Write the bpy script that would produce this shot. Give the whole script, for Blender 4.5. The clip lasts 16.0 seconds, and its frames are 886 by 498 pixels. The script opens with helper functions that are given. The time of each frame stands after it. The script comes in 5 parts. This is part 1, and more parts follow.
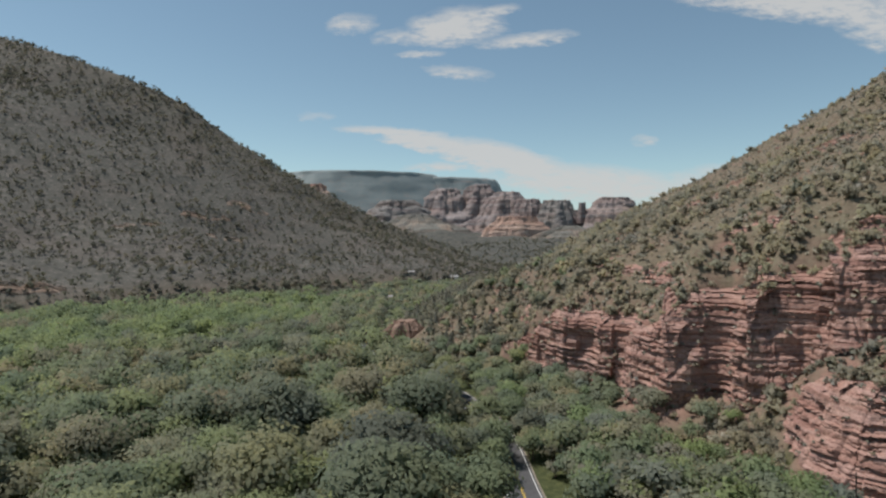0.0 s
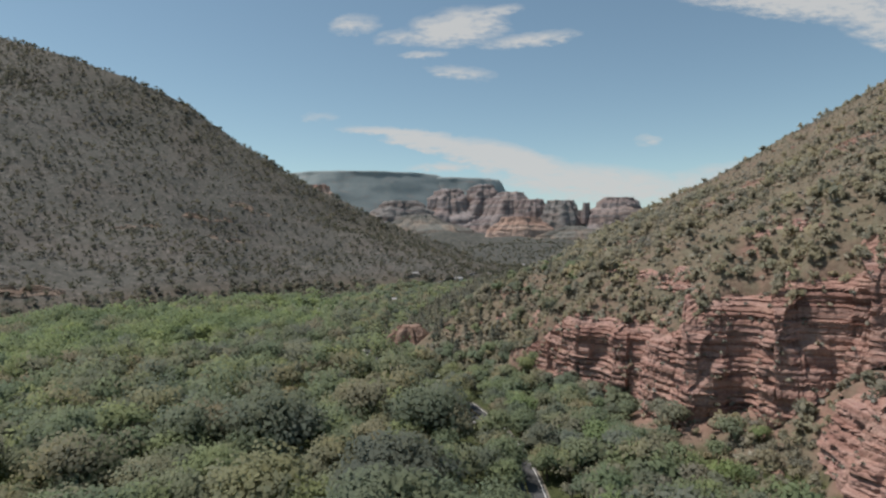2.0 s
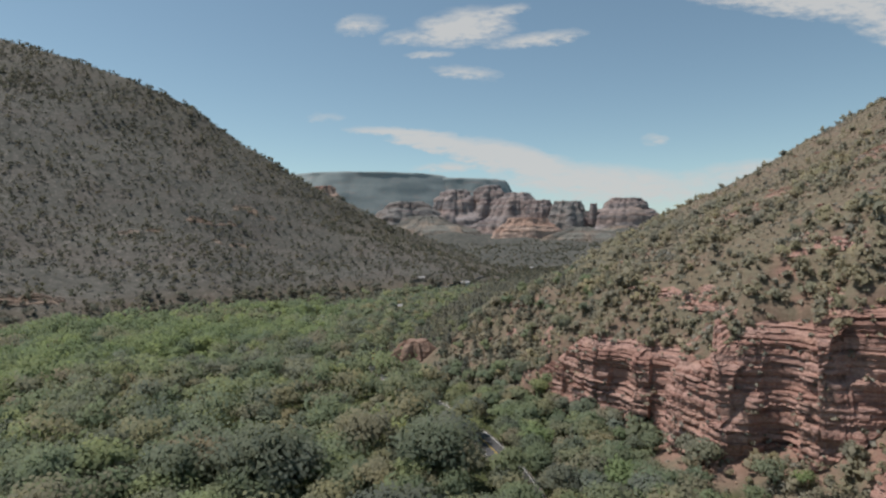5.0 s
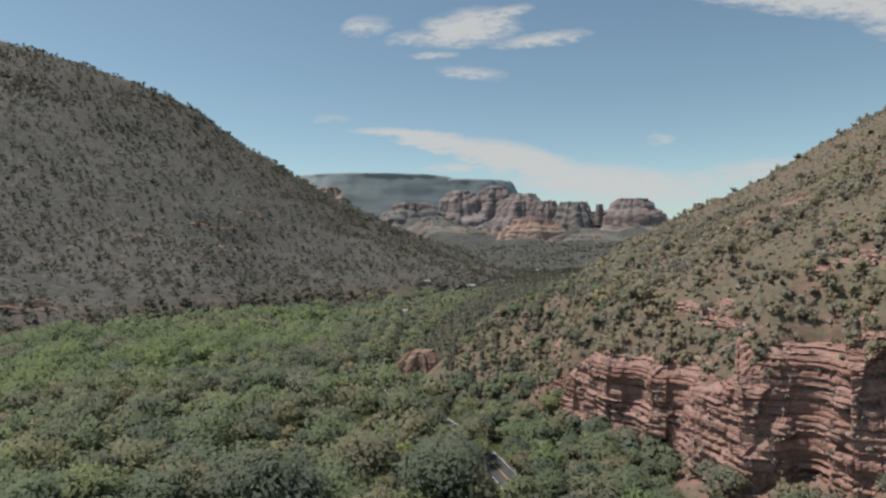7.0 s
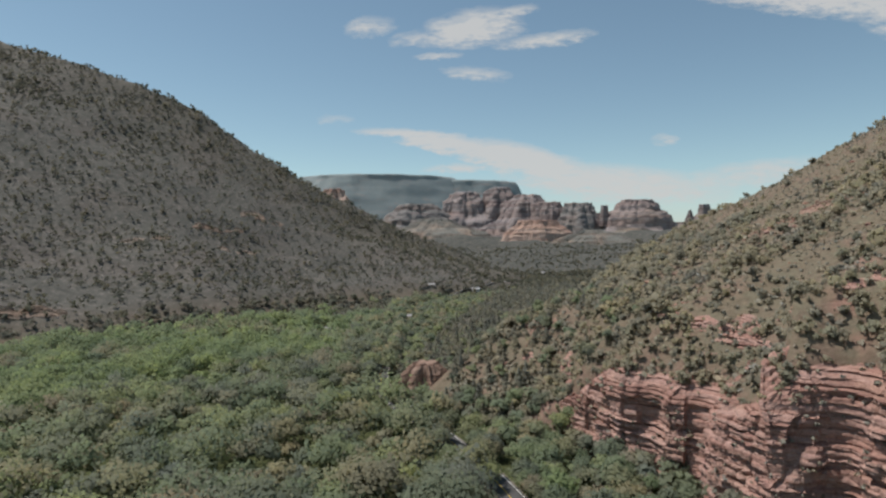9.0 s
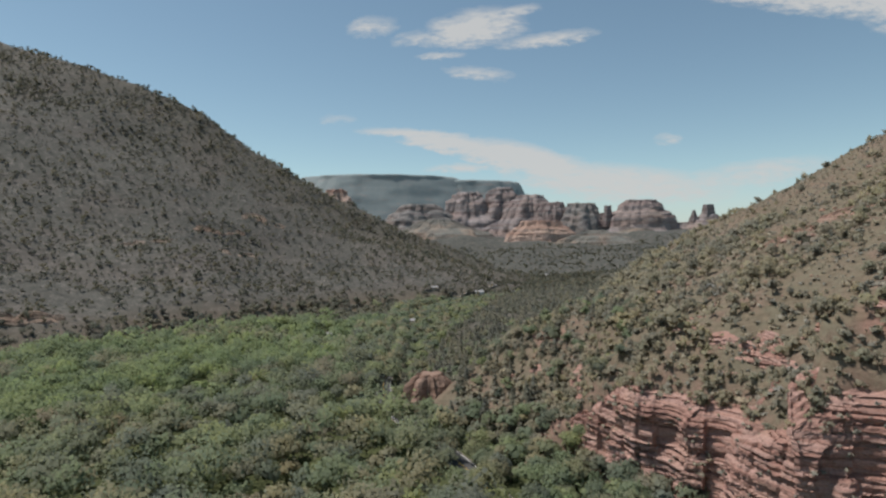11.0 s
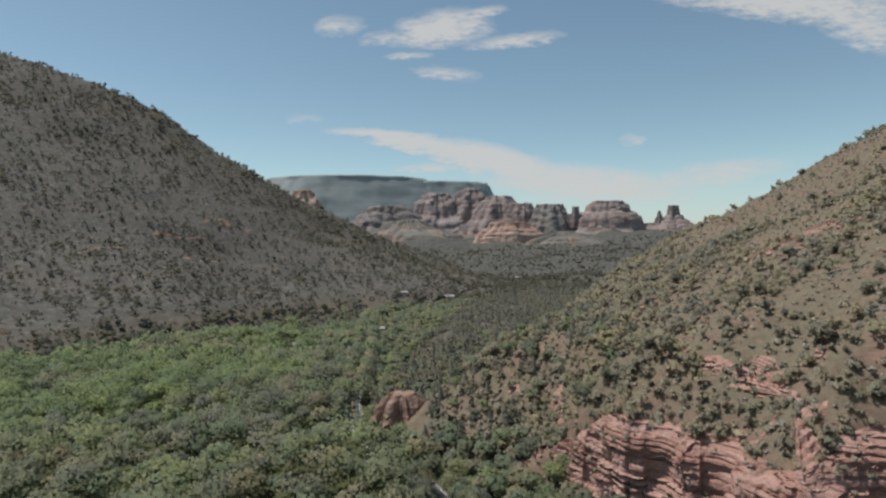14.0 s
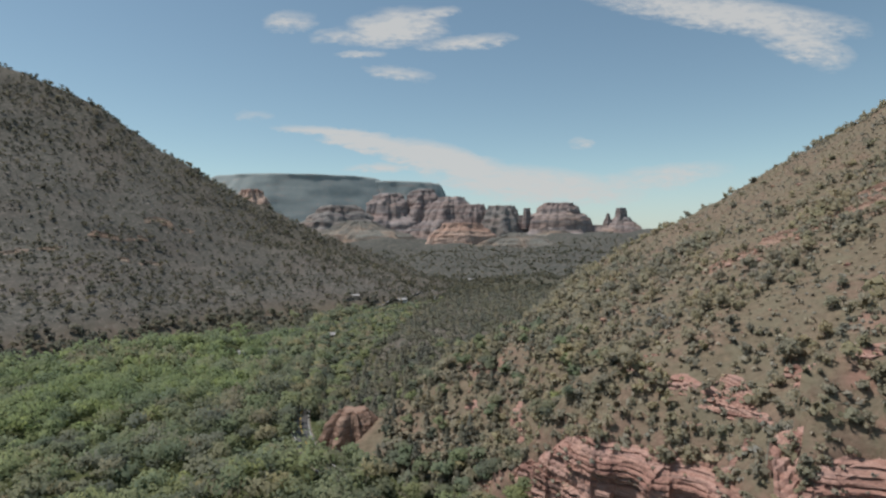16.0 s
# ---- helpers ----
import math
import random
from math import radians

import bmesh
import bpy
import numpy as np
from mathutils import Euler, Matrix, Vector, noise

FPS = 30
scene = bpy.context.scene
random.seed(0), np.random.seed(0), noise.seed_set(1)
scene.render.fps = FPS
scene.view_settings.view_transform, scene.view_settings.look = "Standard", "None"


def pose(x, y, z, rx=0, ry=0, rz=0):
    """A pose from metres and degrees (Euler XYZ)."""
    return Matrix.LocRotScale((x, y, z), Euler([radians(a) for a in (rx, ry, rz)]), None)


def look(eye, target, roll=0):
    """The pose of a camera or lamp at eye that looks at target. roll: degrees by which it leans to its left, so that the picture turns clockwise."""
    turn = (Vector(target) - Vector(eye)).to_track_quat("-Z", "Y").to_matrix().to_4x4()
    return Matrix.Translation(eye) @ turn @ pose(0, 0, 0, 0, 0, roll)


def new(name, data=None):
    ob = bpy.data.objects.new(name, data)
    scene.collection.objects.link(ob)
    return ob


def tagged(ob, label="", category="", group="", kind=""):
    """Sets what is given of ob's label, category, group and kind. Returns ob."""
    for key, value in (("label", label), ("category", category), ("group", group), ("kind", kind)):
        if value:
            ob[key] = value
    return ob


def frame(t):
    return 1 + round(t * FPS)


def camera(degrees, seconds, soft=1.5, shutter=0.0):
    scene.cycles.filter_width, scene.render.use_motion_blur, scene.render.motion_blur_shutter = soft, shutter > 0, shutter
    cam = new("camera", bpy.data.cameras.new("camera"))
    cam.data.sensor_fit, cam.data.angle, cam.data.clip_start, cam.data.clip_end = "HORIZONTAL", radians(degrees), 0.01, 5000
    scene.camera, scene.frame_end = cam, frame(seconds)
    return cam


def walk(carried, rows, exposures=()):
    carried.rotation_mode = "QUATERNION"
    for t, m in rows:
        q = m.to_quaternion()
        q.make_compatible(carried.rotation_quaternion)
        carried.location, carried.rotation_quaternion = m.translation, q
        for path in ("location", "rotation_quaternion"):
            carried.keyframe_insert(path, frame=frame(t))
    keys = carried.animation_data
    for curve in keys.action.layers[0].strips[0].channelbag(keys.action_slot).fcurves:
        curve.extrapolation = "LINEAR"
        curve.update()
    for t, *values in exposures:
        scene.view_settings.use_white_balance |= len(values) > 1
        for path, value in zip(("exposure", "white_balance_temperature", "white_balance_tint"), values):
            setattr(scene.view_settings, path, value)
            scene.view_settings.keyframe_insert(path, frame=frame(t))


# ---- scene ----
cam = camera(72.0, 16.0, 2.4)
PATH = [
    (0, (-0.03, 0.498, 53.735), (-0.031, 2.497, 53.738), -0.0),
    (0.5, (-0.364, 2.974, 53.756), (-0.366, 4.974, 53.76), -0.0),
    (1, (-0.674, 5.195, 53.758), (-0.679, 7.195, 53.762), -0.0),
    (1.5, (-0.872, 7.74, 54.236), (-0.881, 9.74, 54.241), -0.0),
    (2, (-1.073, 10.06, 55.197), (-1.085, 12.06, 55.201), -0.1),
    (2.5, (-1.181, 12.379, 56.178), (-1.197, 14.379, 56.182), -0.1),
    (3, (-1.392, 14.664, 57.157), (-1.411, 16.664, 57.161), -0.1),
    (3.5, (-1.509, 17.011, 58.059), (-1.533, 19.011, 58.063), -0.1),
    (4, (-1.571, 19.273, 59.033), (-1.598, 21.273, 59.037), -0.1),
    (6.5, (-2.075, 29.66, 63.742), (-2.12, 31.659, 63.747), -0.3),
    (7, (-2.098, 31.792, 64.692), (-2.148, 33.791, 64.698), -0.3),
    (7.5, (-2.313, 33.764, 65.642), (-2.366, 35.763, 65.648), -0.3),
    (8, (-2.554, 35.725, 66.728), (-2.61, 37.724, 66.733), -0.3),
    (8.5, (-2.784, 37.918, 67.621), (-2.844, 39.917, 67.627), -0.3),
    (9, (-2.962, 40.16, 68.488), (-3.025, 42.159, 68.496), -0.3),
    (11.5, (-4.494, 50.573, 73.332), (-4.568, 52.572, 73.339), -0.4),
    (12, (-4.814, 52.787, 74.257), (-4.889, 54.786, 74.264), -0.5),
    (12.5, (-5.16, 55.077, 75.223), (-5.233, 57.076, 75.23), -0.5),
    (13, (-5.738, 57.087, 76.231), (-5.783, 59.087, 76.238), -0.5),
    (13.5, (-5.956, 60.07, 77.042), (-5.961, 62.07, 77.05), -0.5),
    (14, (-6.116, 63.047, 77.982), (-6.085, 65.047, 77.989), -0.6),
    (14.5, (-6.231, 66.101, 78.917), (-6.162, 68.1, 78.924), -0.5),
    (15, (-6.469, 68.875, 79.761), (-6.361, 70.872, 79.769), -0.5),
    (15.5, (-6.627, 71.819, 80.711), (-6.48, 73.814, 80.717), -0.5),
    (16, (-6.943, 74.742, 81.546), (-6.755, 76.733, 81.552), -0.4),
]
walk(cam, [(t, look(eye, target, roll)) for t, eye, target, roll in PATH], [(0, 0.72), (16, 0.72)])

# ---- light ----
SUN_AZ, SUN_EL = radians(-80), radians(65)      # azimuth from +y towards +x
sun_dir = Vector((math.sin(SUN_AZ) * math.cos(SUN_EL), math.cos(SUN_AZ) * math.cos(SUN_EL), math.sin(SUN_EL)))
sun = new("sun", bpy.data.lights.new("sun", "SUN"))
sun.data.energy, sun.data.angle, sun.data.color = 2.6, radians(1.0), (1.0, 0.935, 0.90)
sun.matrix_world = look(sun_dir * 500, (0, 0, 0))

world = bpy.data.worlds.new("sky")
scene.world = world
world.use_nodes = True
wn, wl = world.node_tree.nodes, world.node_tree.links
wn.clear()


def wmath(op, a, b=None, c=None, clamp=False):
    n = wn.new("ShaderNodeMath")
    n.operation, n.use_clamp = op, clamp
    for i, v in enumerate((a, b, c)):
        if v is None:
            continue
        if isinstance(v, (int, float)):
            n.inputs[i].default_value = v
        else:
            wl.new(v, n.inputs[i])
    return n.outputs[0]


def build_sky():
    out, back = wn.new("ShaderNodeOutputWorld"), wn.new("ShaderNodeBackground")
    sky = wn.new("ShaderNodeTexSky")
    sky.sky_type, sky.sun_disc = "NISHITA", False
    sky.sun_elevation, sky.sun_rotation = SUN_EL, SUN_AZ
    sky.altitude, sky.air_density, sky.dust_density, sky.ozone_density = 1300, 1.0, 0.8, 1.6
    back.inputs["Strength"].default_value = SKY
    tc, sep = wn.new("ShaderNodeTexCoord"), wn.new("ShaderNodeSeparateXYZ")
    wl.new(tc.outputs["Generated"], sep.inputs[0])
    x, y, z = sep.outputs
    ahead = wmath("GREATER_THAN", y, 0.05)
    depth = wmath("MAXIMUM", y, 0.05)
    u, v = wmath("DIVIDE", x, depth), wmath("DIVIDE", z, depth)
    flat = wn.new("ShaderNodeCombineXYZ")
    wl.new(u, flat.inputs[0]), wl.new(v, flat.inputs[1])
    # wind-torn edges: stretched noise shifts the outline of every cloud
    def noise_at(scale, sx, sy, detail, rough):
        mp, nz = wn.new("ShaderNodeMapping"), wn.new("ShaderNodeTexNoise")
        mp.inputs["Scale"].default_value = (sx, sy, 1)
        wl.new(flat.outputs[0], mp.inputs[0]), wl.new(mp.outputs[0], nz.inputs["Vector"])
        nz.inputs["Scale"].default_value, nz.inputs["Detail"].default_value, nz.inputs["Roughness"].default_value = scale, detail, rough
        return nz.outputs["Fac"]
    big, fine = noise_at(9, 1, 2.4, 5, 0.6), noise_at(36, 1, 3.2, 7, 0.7)
    wobble = wmath("MULTIPLY", wmath("SUBTRACT", big, 0.5), 0.10)
    uu = wmath("ADD", u, wobble)
    vv = wmath("ADD", v, wmath("MULTIPLY", wmath("SUBTRACT", fine, 0.5), 0.024))
    field = None
    # direction of each cloud: across, up, half width, half height, slant, density
    for cu, cv, ru, rv, slant, dens in CLOUDS:
        c, s = math.cos(radians(slant)), math.sin(radians(slant))
        du, dv = wmath("SUBTRACT", uu, cu), wmath("SUBTRACT", vv, cv)
        p = wmath("ADD", wmath("MULTIPLY", du, c / ru), wmath("MULTIPLY", dv, s / ru))
        q = wmath("ADD", wmath("MULTIPLY", du, -s / rv), wmath("MULTIPLY", dv, c / rv))
        d = wmath("SUBTRACT", 1.0, wmath("ADD", wmath("MULTIPLY", p, p), wmath("MULTIPLY", q, q)))
        d = wmath("MULTIPLY", wmath("MAXIMUM", d, 0.0), dens)
        field = d if field is None else wmath("MAXIMUM", field, d)
    torn = wmath("ADD", wmath("MULTIPLY", wmath("SUBTRACT", fine, 0.5), 1.6), wmath("MULTIPLY", wmath("SUBTRACT", big, 0.5), 0.7))
    body = wmath("MULTIPLY_ADD", torn, wmath("MINIMUM", wmath("MULTIPLY", field, 3.0), 1.0), field)
    mask = wmath("MULTIPLY", wmath("MULTIPLY", wmath("MULTIPLY", body, 1.45, clamp=True), ahead), 0.88, clamp=True)
    mix = wn.new("ShaderNodeMix")
    mix.data_type = "RGBA"
    wl.new(mask, mix.inputs["Factor"])
    haze = wn.new("ShaderNodeMix")
    haze.data_type, haze.blend_type = "RGBA", "MULTIPLY"
    haze.inputs["Factor"].default_value = 1.0
    haze.inputs["B"].default_value = HAZE
    wl.new(sky.outputs[0], haze.inputs["A"])
    low = wn.new("ShaderNodeMix")
    low.data_type = "RGBA"
    wl.new(wmath("MULTIPLY", wmath("SUBTRACT", 1.0, wmath("DIVIDE", z, 0.13), clamp=True), 0.7, clamp=True), low.inputs["Factor"])
    wl.new(haze.outputs["Result"], low.inputs["A"])
    low.inputs["B"].default_value = PALE
    wl.new(low.outputs["Result"], mix.inputs["A"])
    mix.inputs["B"].default_value = CLOUD_WHITE
    wl.new(mix.outputs["Result"], back.inputs["Color"])
    wl.new(back.outputs[0], out.inputs[0])


SKY = 0.0715
PALE = (3.55, 3.95, 4.5, 1)
CLOUD_WHITE = (4.95, 4.95, 4.9, 1)
HAZE = (1.085, 1.085, 0.895, 1)
CLOUDS = [
    (-0.080, 0.193, 0.105, 0.009, -4, 0.8), (-0.02, 0.176, 0.10, 0.018, -9, 0.9), (0.10, 0.148, 0.15, 0.030, -12, 1.0),
    (0.25, 0.110, 0.20, 0.034, -5, 0.8), (0.46, 0.122, 0.14, 0.024, 8, 0.55), (-0.01, 0.136, 0.06, 0.009, 0, 0.6),
    (-0.150, 0.371, 0.046, 0.019, 4, 0.40), (0.012, 0.366, 0.10, 0.036, 6, 0.80), (-0.085, 0.350, 0.044, 0.014, 10, 0.45),
    (0.135, 0.346, 0.09, 0.014, 7, 0.6), (0.028, 0.291, 0.062, 0.013, -5, 0.40), (0.085, 0.392, 0.055, 0.010, 8, 0.5), (-0.03, 0.322, 0.04, 0.007, 0, 0.4),
    (0.60, 0.405, 0.27, 0.036, -5, 0.75), (0.72, 0.365, 0.12, 0.044, -20, 0.6), (0.327, 0.180, 0.034, 0.011, 0, 0.42), (-0.212, 0.219, 0.026, 0.010, 0, 0.25),
]
build_sky()


# ---- materials ----
def material(name, rough=0.9):
    m = bpy.data.materials.new(name)
    m.use_nodes = True
    m.node_tree.nodes["Principled BSDF"].inputs["Roughness"].default_value = rough
    m.node_tree.nodes["Principled BSDF"].inputs["Specular IOR Level"].default_value = 0.2
    return m, m.node_tree.nodes, m.node_tree.links, m.node_tree.nodes["Principled BSDF"]


def tex_noise(n, l, vec, scale, detail=5, rough=0.6, stretch=None):
    nz = n.new("ShaderNodeTexNoise")
    nz.inputs["Scale"].default_value, nz.inputs["Detail"].default_value, nz.inputs["Roughness"].default_value = scale, detail, rough
    if stretch:
        mp = n.new("ShaderNodeMapping")
        mp.inputs["Scale"].default_value = stretch
        l.new(vec, mp.inputs[0])
        vec = mp.outputs[0]
    l.new(vec, nz.inputs["Vector"])
    return nz.outputs["Fac"]


def ramp(n, l, fac, *stops):
    r = n.new("ShaderNodeValToRGB")
    while len(r.color_ramp.elements) < len(stops):
        r.color_ramp.elements.new(0.5)
    for e, (at, col) in zip(r.color_ramp.elements, stops):
        e.position, e.color = at, (*col, 1) if len(col) == 3 else col
    l.new(fac, r.inputs[0])
    return r.outputs[0]


def mixed(n, l, fac, a, b, blend="MIX"):
    m = n.new("ShaderNodeMix")
    m.data_type, m.blend_type = "RGBA", blend
    for v, i in ((fac, "Factor"), (a, "A"), (b, "B")):
        if isinstance(v, (int, float)):
            m.inputs[i].default_value = v
        elif isinstance(v, tuple):
            m.inputs[i].default_value = (*v, 1)
        else:
            l.new(v, m.inputs[i])
    return m.outputs["Result"]


def bump(n, l, b, height, strength, dist):
    bp = n.new("ShaderNodeBump")
    bp.inputs["Strength"].default_value, bp.inputs["Distance"].default_value = strength, dist
    l.new(height, bp.inputs["Height"])
    l.new(bp.outputs[0], b.inputs["Normal"])


def mat_ground():
    """Dry hillside soil, tan grass, red earth; greener in the valley by the two vertex masks."""
    m, n, l, b = material("dry_hillside_soil", 0.95)
    pos = n.new("ShaderNodeNewGeometry").outputs["Position"]
    a = tex_noise(n, l, pos, 0.035, 6, 0.65)
    f = tex_noise(n, l, pos, 0.55, 6, 0.7)
    g = tex_noise(n, l, pos, 0.16, 4, 0.6)
    soil = ramp(n, l, a, (0.32, (0.172, 0.134, 0.098)), (0.5, (0.163, 0.135, 0.092)), (0.6, (0.183, 0.133, 0.098)), (0.72, (0.194, 0.161, 0.108)))
    grain = ramp(n, l, f, (0.3, (0.55, 0.55, 0.52)), (0.55, (1, 1, 1)), (0.75, (1.25, 1.2, 1.1)))
    col = mixed(n, l, 1.0, soil, grain, "MULTIPLY")
    scrub = ramp(n, l, g, (0.46, (0, 0, 0)), (0.60, (1, 1, 1)))
    col = mixed(n, l, scrub, col, mixed(n, l, 0.55, col, (0.155, 0.145, 0.098)))
    at = n.new("ShaderNodeAttribute")
    at.attribute_name = "zone"
    sp = n.new("ShaderNodeSeparateColor")
    l.new(at.outputs["Color"], sp.inputs[0])
    stony = ramp(n, l, tex_noise(n, l, pos, 0.14, 8, 0.85), (0.36, (0.052, 0.053, 0.045)), (0.46, (0.084, 0.083, 0.070)), (0.56, (0.115, 0.109, 0.093)), (0.65, (0.25, 0.225, 0.195)))
    redness = tex_noise(n, l, pos, 0.012, 4, 0.6)
    stony = mixed(n, l, ramp(n, l, redness, (0.45, (0, 0, 0)), (0.62, (0.3, 0.3, 0.3))), stony, (0.145, 0.117, 0.099))
    col = mixed(n, l, sp.outputs["Green"], col, stony)
    bare = ramp(n, l, tex_noise(n, l, pos, 0.5, 6, 0.7, (0.3, 0.3, 1.5)), (0.3, (0.17, 0.10, 0.075)), (0.5, (0.25, 0.155, 0.118)), (0.7, (0.29, 0.20, 0.15)))
    patchy = n.new("ShaderNodeMath")
    patchy.operation = "MULTIPLY"
    l.new(at.outputs["Alpha"], patchy.inputs[0])
    l.new(ramp(n, l, tex_noise(n, l, pos, 0.09, 5, 0.65), (0.40, (0, 0, 0)), (0.54, (1, 1, 1))), patchy.inputs[1])
    col = mixed(n, l, patchy.outputs[0], col, bare)
    grass = ramp(n, l, f, (0.35, (0.035, 0.045, 0.018)), (0.65, (0.09, 0.10, 0.04)))
    col = mixed(n, l, sp.outputs["Red"], col, grass)
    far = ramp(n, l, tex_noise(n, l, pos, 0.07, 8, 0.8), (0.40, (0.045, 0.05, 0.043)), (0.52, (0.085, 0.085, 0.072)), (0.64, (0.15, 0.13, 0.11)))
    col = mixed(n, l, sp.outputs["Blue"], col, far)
    l.new(col, b.inputs["Base Color"])
    bump(n, l, b, f, 0.6, 0.8)
    return m


def mat_rock(name, tint=(1, 1, 1), scale=1.0, pale=0.3):
    """Layered sandstone: beds by height, pale weathering, dark desert varnish."""
    m, n, l, b = material(name, 0.92)
    pos = n.new("ShaderNodeNewGeometry").outputs["Position"]
    beds = tex_noise(n, l, pos, 0.55 / scale, 5, 0.6, (0.06, 0.06, 1.6))
    patch = tex_noise(n, l, pos, 0.11 / scale, 5, 0.6)
    fine = tex_noise(n, l, pos, 1.7 / scale, 6, 0.7, (1, 1, 2.2))
    streak = tex_noise(n, l, pos, 0.5 / scale, 4, 0.6, (1, 1, 0.12))
    t = tint
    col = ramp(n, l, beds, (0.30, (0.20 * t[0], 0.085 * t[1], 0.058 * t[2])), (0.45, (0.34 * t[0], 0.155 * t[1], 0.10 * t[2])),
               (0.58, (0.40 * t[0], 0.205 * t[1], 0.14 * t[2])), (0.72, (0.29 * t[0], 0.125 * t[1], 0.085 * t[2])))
    col = mixed(n, l, ramp(n, l, patch, (0.5, (0, 0, 0)), (0.72, (pale, pale, pale))), col, (0.46, 0.33, 0.24))
    col = mixed(n, l, ramp(n, l, streak, (0.55, (0, 0, 0)), (0.75, (0.55, 0.55, 0.55))), col, (0.10, 0.06, 0.05))
    col = mixed(n, l, 1.0, col, ramp(n, l, fine, (0.3, (0.6, 0.58, 0.56)), (0.6, (1.05, 1.05, 1.05))), "MULTIPLY")
    l.new(col, b.inputs["Base Color"])
    bump(n, l, b, fine, 0.7, 0.35 * scale)
    return m


def mat_leaf(name, tones, stored=False, trans=0.4):
    """Leaf clumps; each tree takes its own tone between the given ones."""
    m, n, l, b = material(name, 0.75)
    if stored:
        at = n.new("ShaderNodeAttribute")
        at.attribute_name = "tone"
        rnd = at.outputs["Fac"]
    else:
        rnd = n.new("ShaderNodeObjectInfo").outputs["Random"]
    pos = n.new("ShaderNodeNewGeometry").outputs["Position"]
    tone = ramp(n, l, rnd, *[(k / (len(tones) - 1), t) for k, t in enumerate(tones)])
    patch = tex_noise(n, l, pos, 0.55, 3, 0.6)
    fine = tex_noise(n, l, pos, 2.6, 2, 0.6)
    col = mixed(n, l, 1.0, tone, ramp(n, l, patch, (0.3, (0.86, 0.87, 0.87)), (0.7, (1.12, 1.11, 1.06))), "MULTIPLY")
    col = mixed(n, l, 1.0, col, ramp(n, l, fine, (0.3, (0.82, 0.82, 0.82)), (0.7, (1.15, 1.15, 1.15))), "MULTIPLY")
    drift = tex_noise(n, l, pos, 0.045, 3, 0.6)
    col = mixed(n, l, 1.0, col, ramp(n, l, drift, (0.36, (0.84, 0.87, 0.93)), (0.5, (1, 1, 1)), (0.62, (1.12, 1.08, 0.97))), "MULTIPLY")
    l.new(col, b.inputs["Base Color"])
    tr, ms = n.new("ShaderNodeBsdfTranslucent"), n.new("ShaderNodeMixShader")
    l.new(col, tr.inputs["Color"])
    ms.inputs[0].default_value = trans
    l.new(b.outputs[0], ms.inputs[1]), l.new(tr.outputs[0], ms.inputs[2])
    l.new(ms.outputs[0], n["Material Output"].inputs[0])
    return m


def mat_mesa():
    """Conifer woods on a far mesa, with bands of bare rock where they show; distance haze is put into the colours,
    paler and bluer.
    """
    m, n, l, b = material("far_mesa_woods_hazed", 0.95)
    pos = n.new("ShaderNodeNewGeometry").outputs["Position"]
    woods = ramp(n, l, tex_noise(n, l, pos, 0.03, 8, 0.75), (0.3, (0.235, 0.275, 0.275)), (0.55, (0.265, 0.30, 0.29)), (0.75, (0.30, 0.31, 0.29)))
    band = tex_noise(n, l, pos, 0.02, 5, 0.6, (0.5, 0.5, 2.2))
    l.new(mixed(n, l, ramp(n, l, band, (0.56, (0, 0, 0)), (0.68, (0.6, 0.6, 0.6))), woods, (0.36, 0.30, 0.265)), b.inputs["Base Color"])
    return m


def mat_plain(name, col, rough=0.8, vary=0.25, scale=2.0):
    m, n, l, b = material(name, rough)
    pos = n.new("ShaderNodeNewGeometry").outputs["Position"]
    f = tex_noise(n, l, pos, scale, 6, 0.65)
    g = tex_noise(n, l, pos, scale * 0.13, 4, 0.6)
    c = mixed(n, l, 1.0, col, ramp(n, l, f, (0.25, (1 - vary,) * 3), (0.75, (1 + vary,) * 3)), "MULTIPLY")
    c = mixed(n, l, 1.0, c, ramp(n, l, g, (0.3, (1 - vary * 0.7,) * 3), (0.7, (1 + vary * 0.5,) * 3)), "MULTIPLY")
    l.new(c, b.inputs["Base Color"])
    bump(n, l, b, f, 0.3, 0.05)
    return m


M_GROUND = mat_ground()
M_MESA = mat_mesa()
M_ROCK = mat_rock("red_sandstone", (1.06, 1.36, 1.66))
M_ROCK_PALE = mat_rock("weathered_boulder", (1.05, 1.35, 1.5), 0.7, 0.7)
# red rock with green and blue raised: distance haze put into the tint
M_FARROCK = mat_rock("hazed_red_rock", (0.78, 1.38, 1.95), 16.0, 0.4)
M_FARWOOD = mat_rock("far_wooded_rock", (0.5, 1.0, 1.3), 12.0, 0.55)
# darker copy of the far rock: shade and bluish haze put into the tint
M_FARDARK = mat_rock("far_rock_shade_tint", (0.6, 1.15, 1.6), 14.0, 0.3)
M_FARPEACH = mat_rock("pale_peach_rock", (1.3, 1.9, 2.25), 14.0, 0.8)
M_HILLSTONE = mat_plain("pale_hill_stone", (0.30, 0.26, 0.22), 0.95, 0.35, 0.4)
M_HILLROCK = mat_rock("brown_hill_rock", (0.7, 1.1, 1.25), 3.0, 0.4)
G_WOODS = [(0.182, 0.199, 0.154), (0.239, 0.291, 0.176), (0.318, 0.281, 0.197), (0.217, 0.270, 0.176), (0.201, 0.219, 0.165), (0.307, 0.347, 0.176),
           (0.228, 0.255, 0.207), (0.339, 0.316, 0.202), (0.201, 0.245, 0.160), (0.276, 0.326, 0.180)]
G_LIME = [(0.235, 0.300, 0.157), (0.285, 0.350, 0.162), (0.200, 0.250, 0.162), (0.265, 0.320, 0.168), (0.215, 0.270, 0.168)]
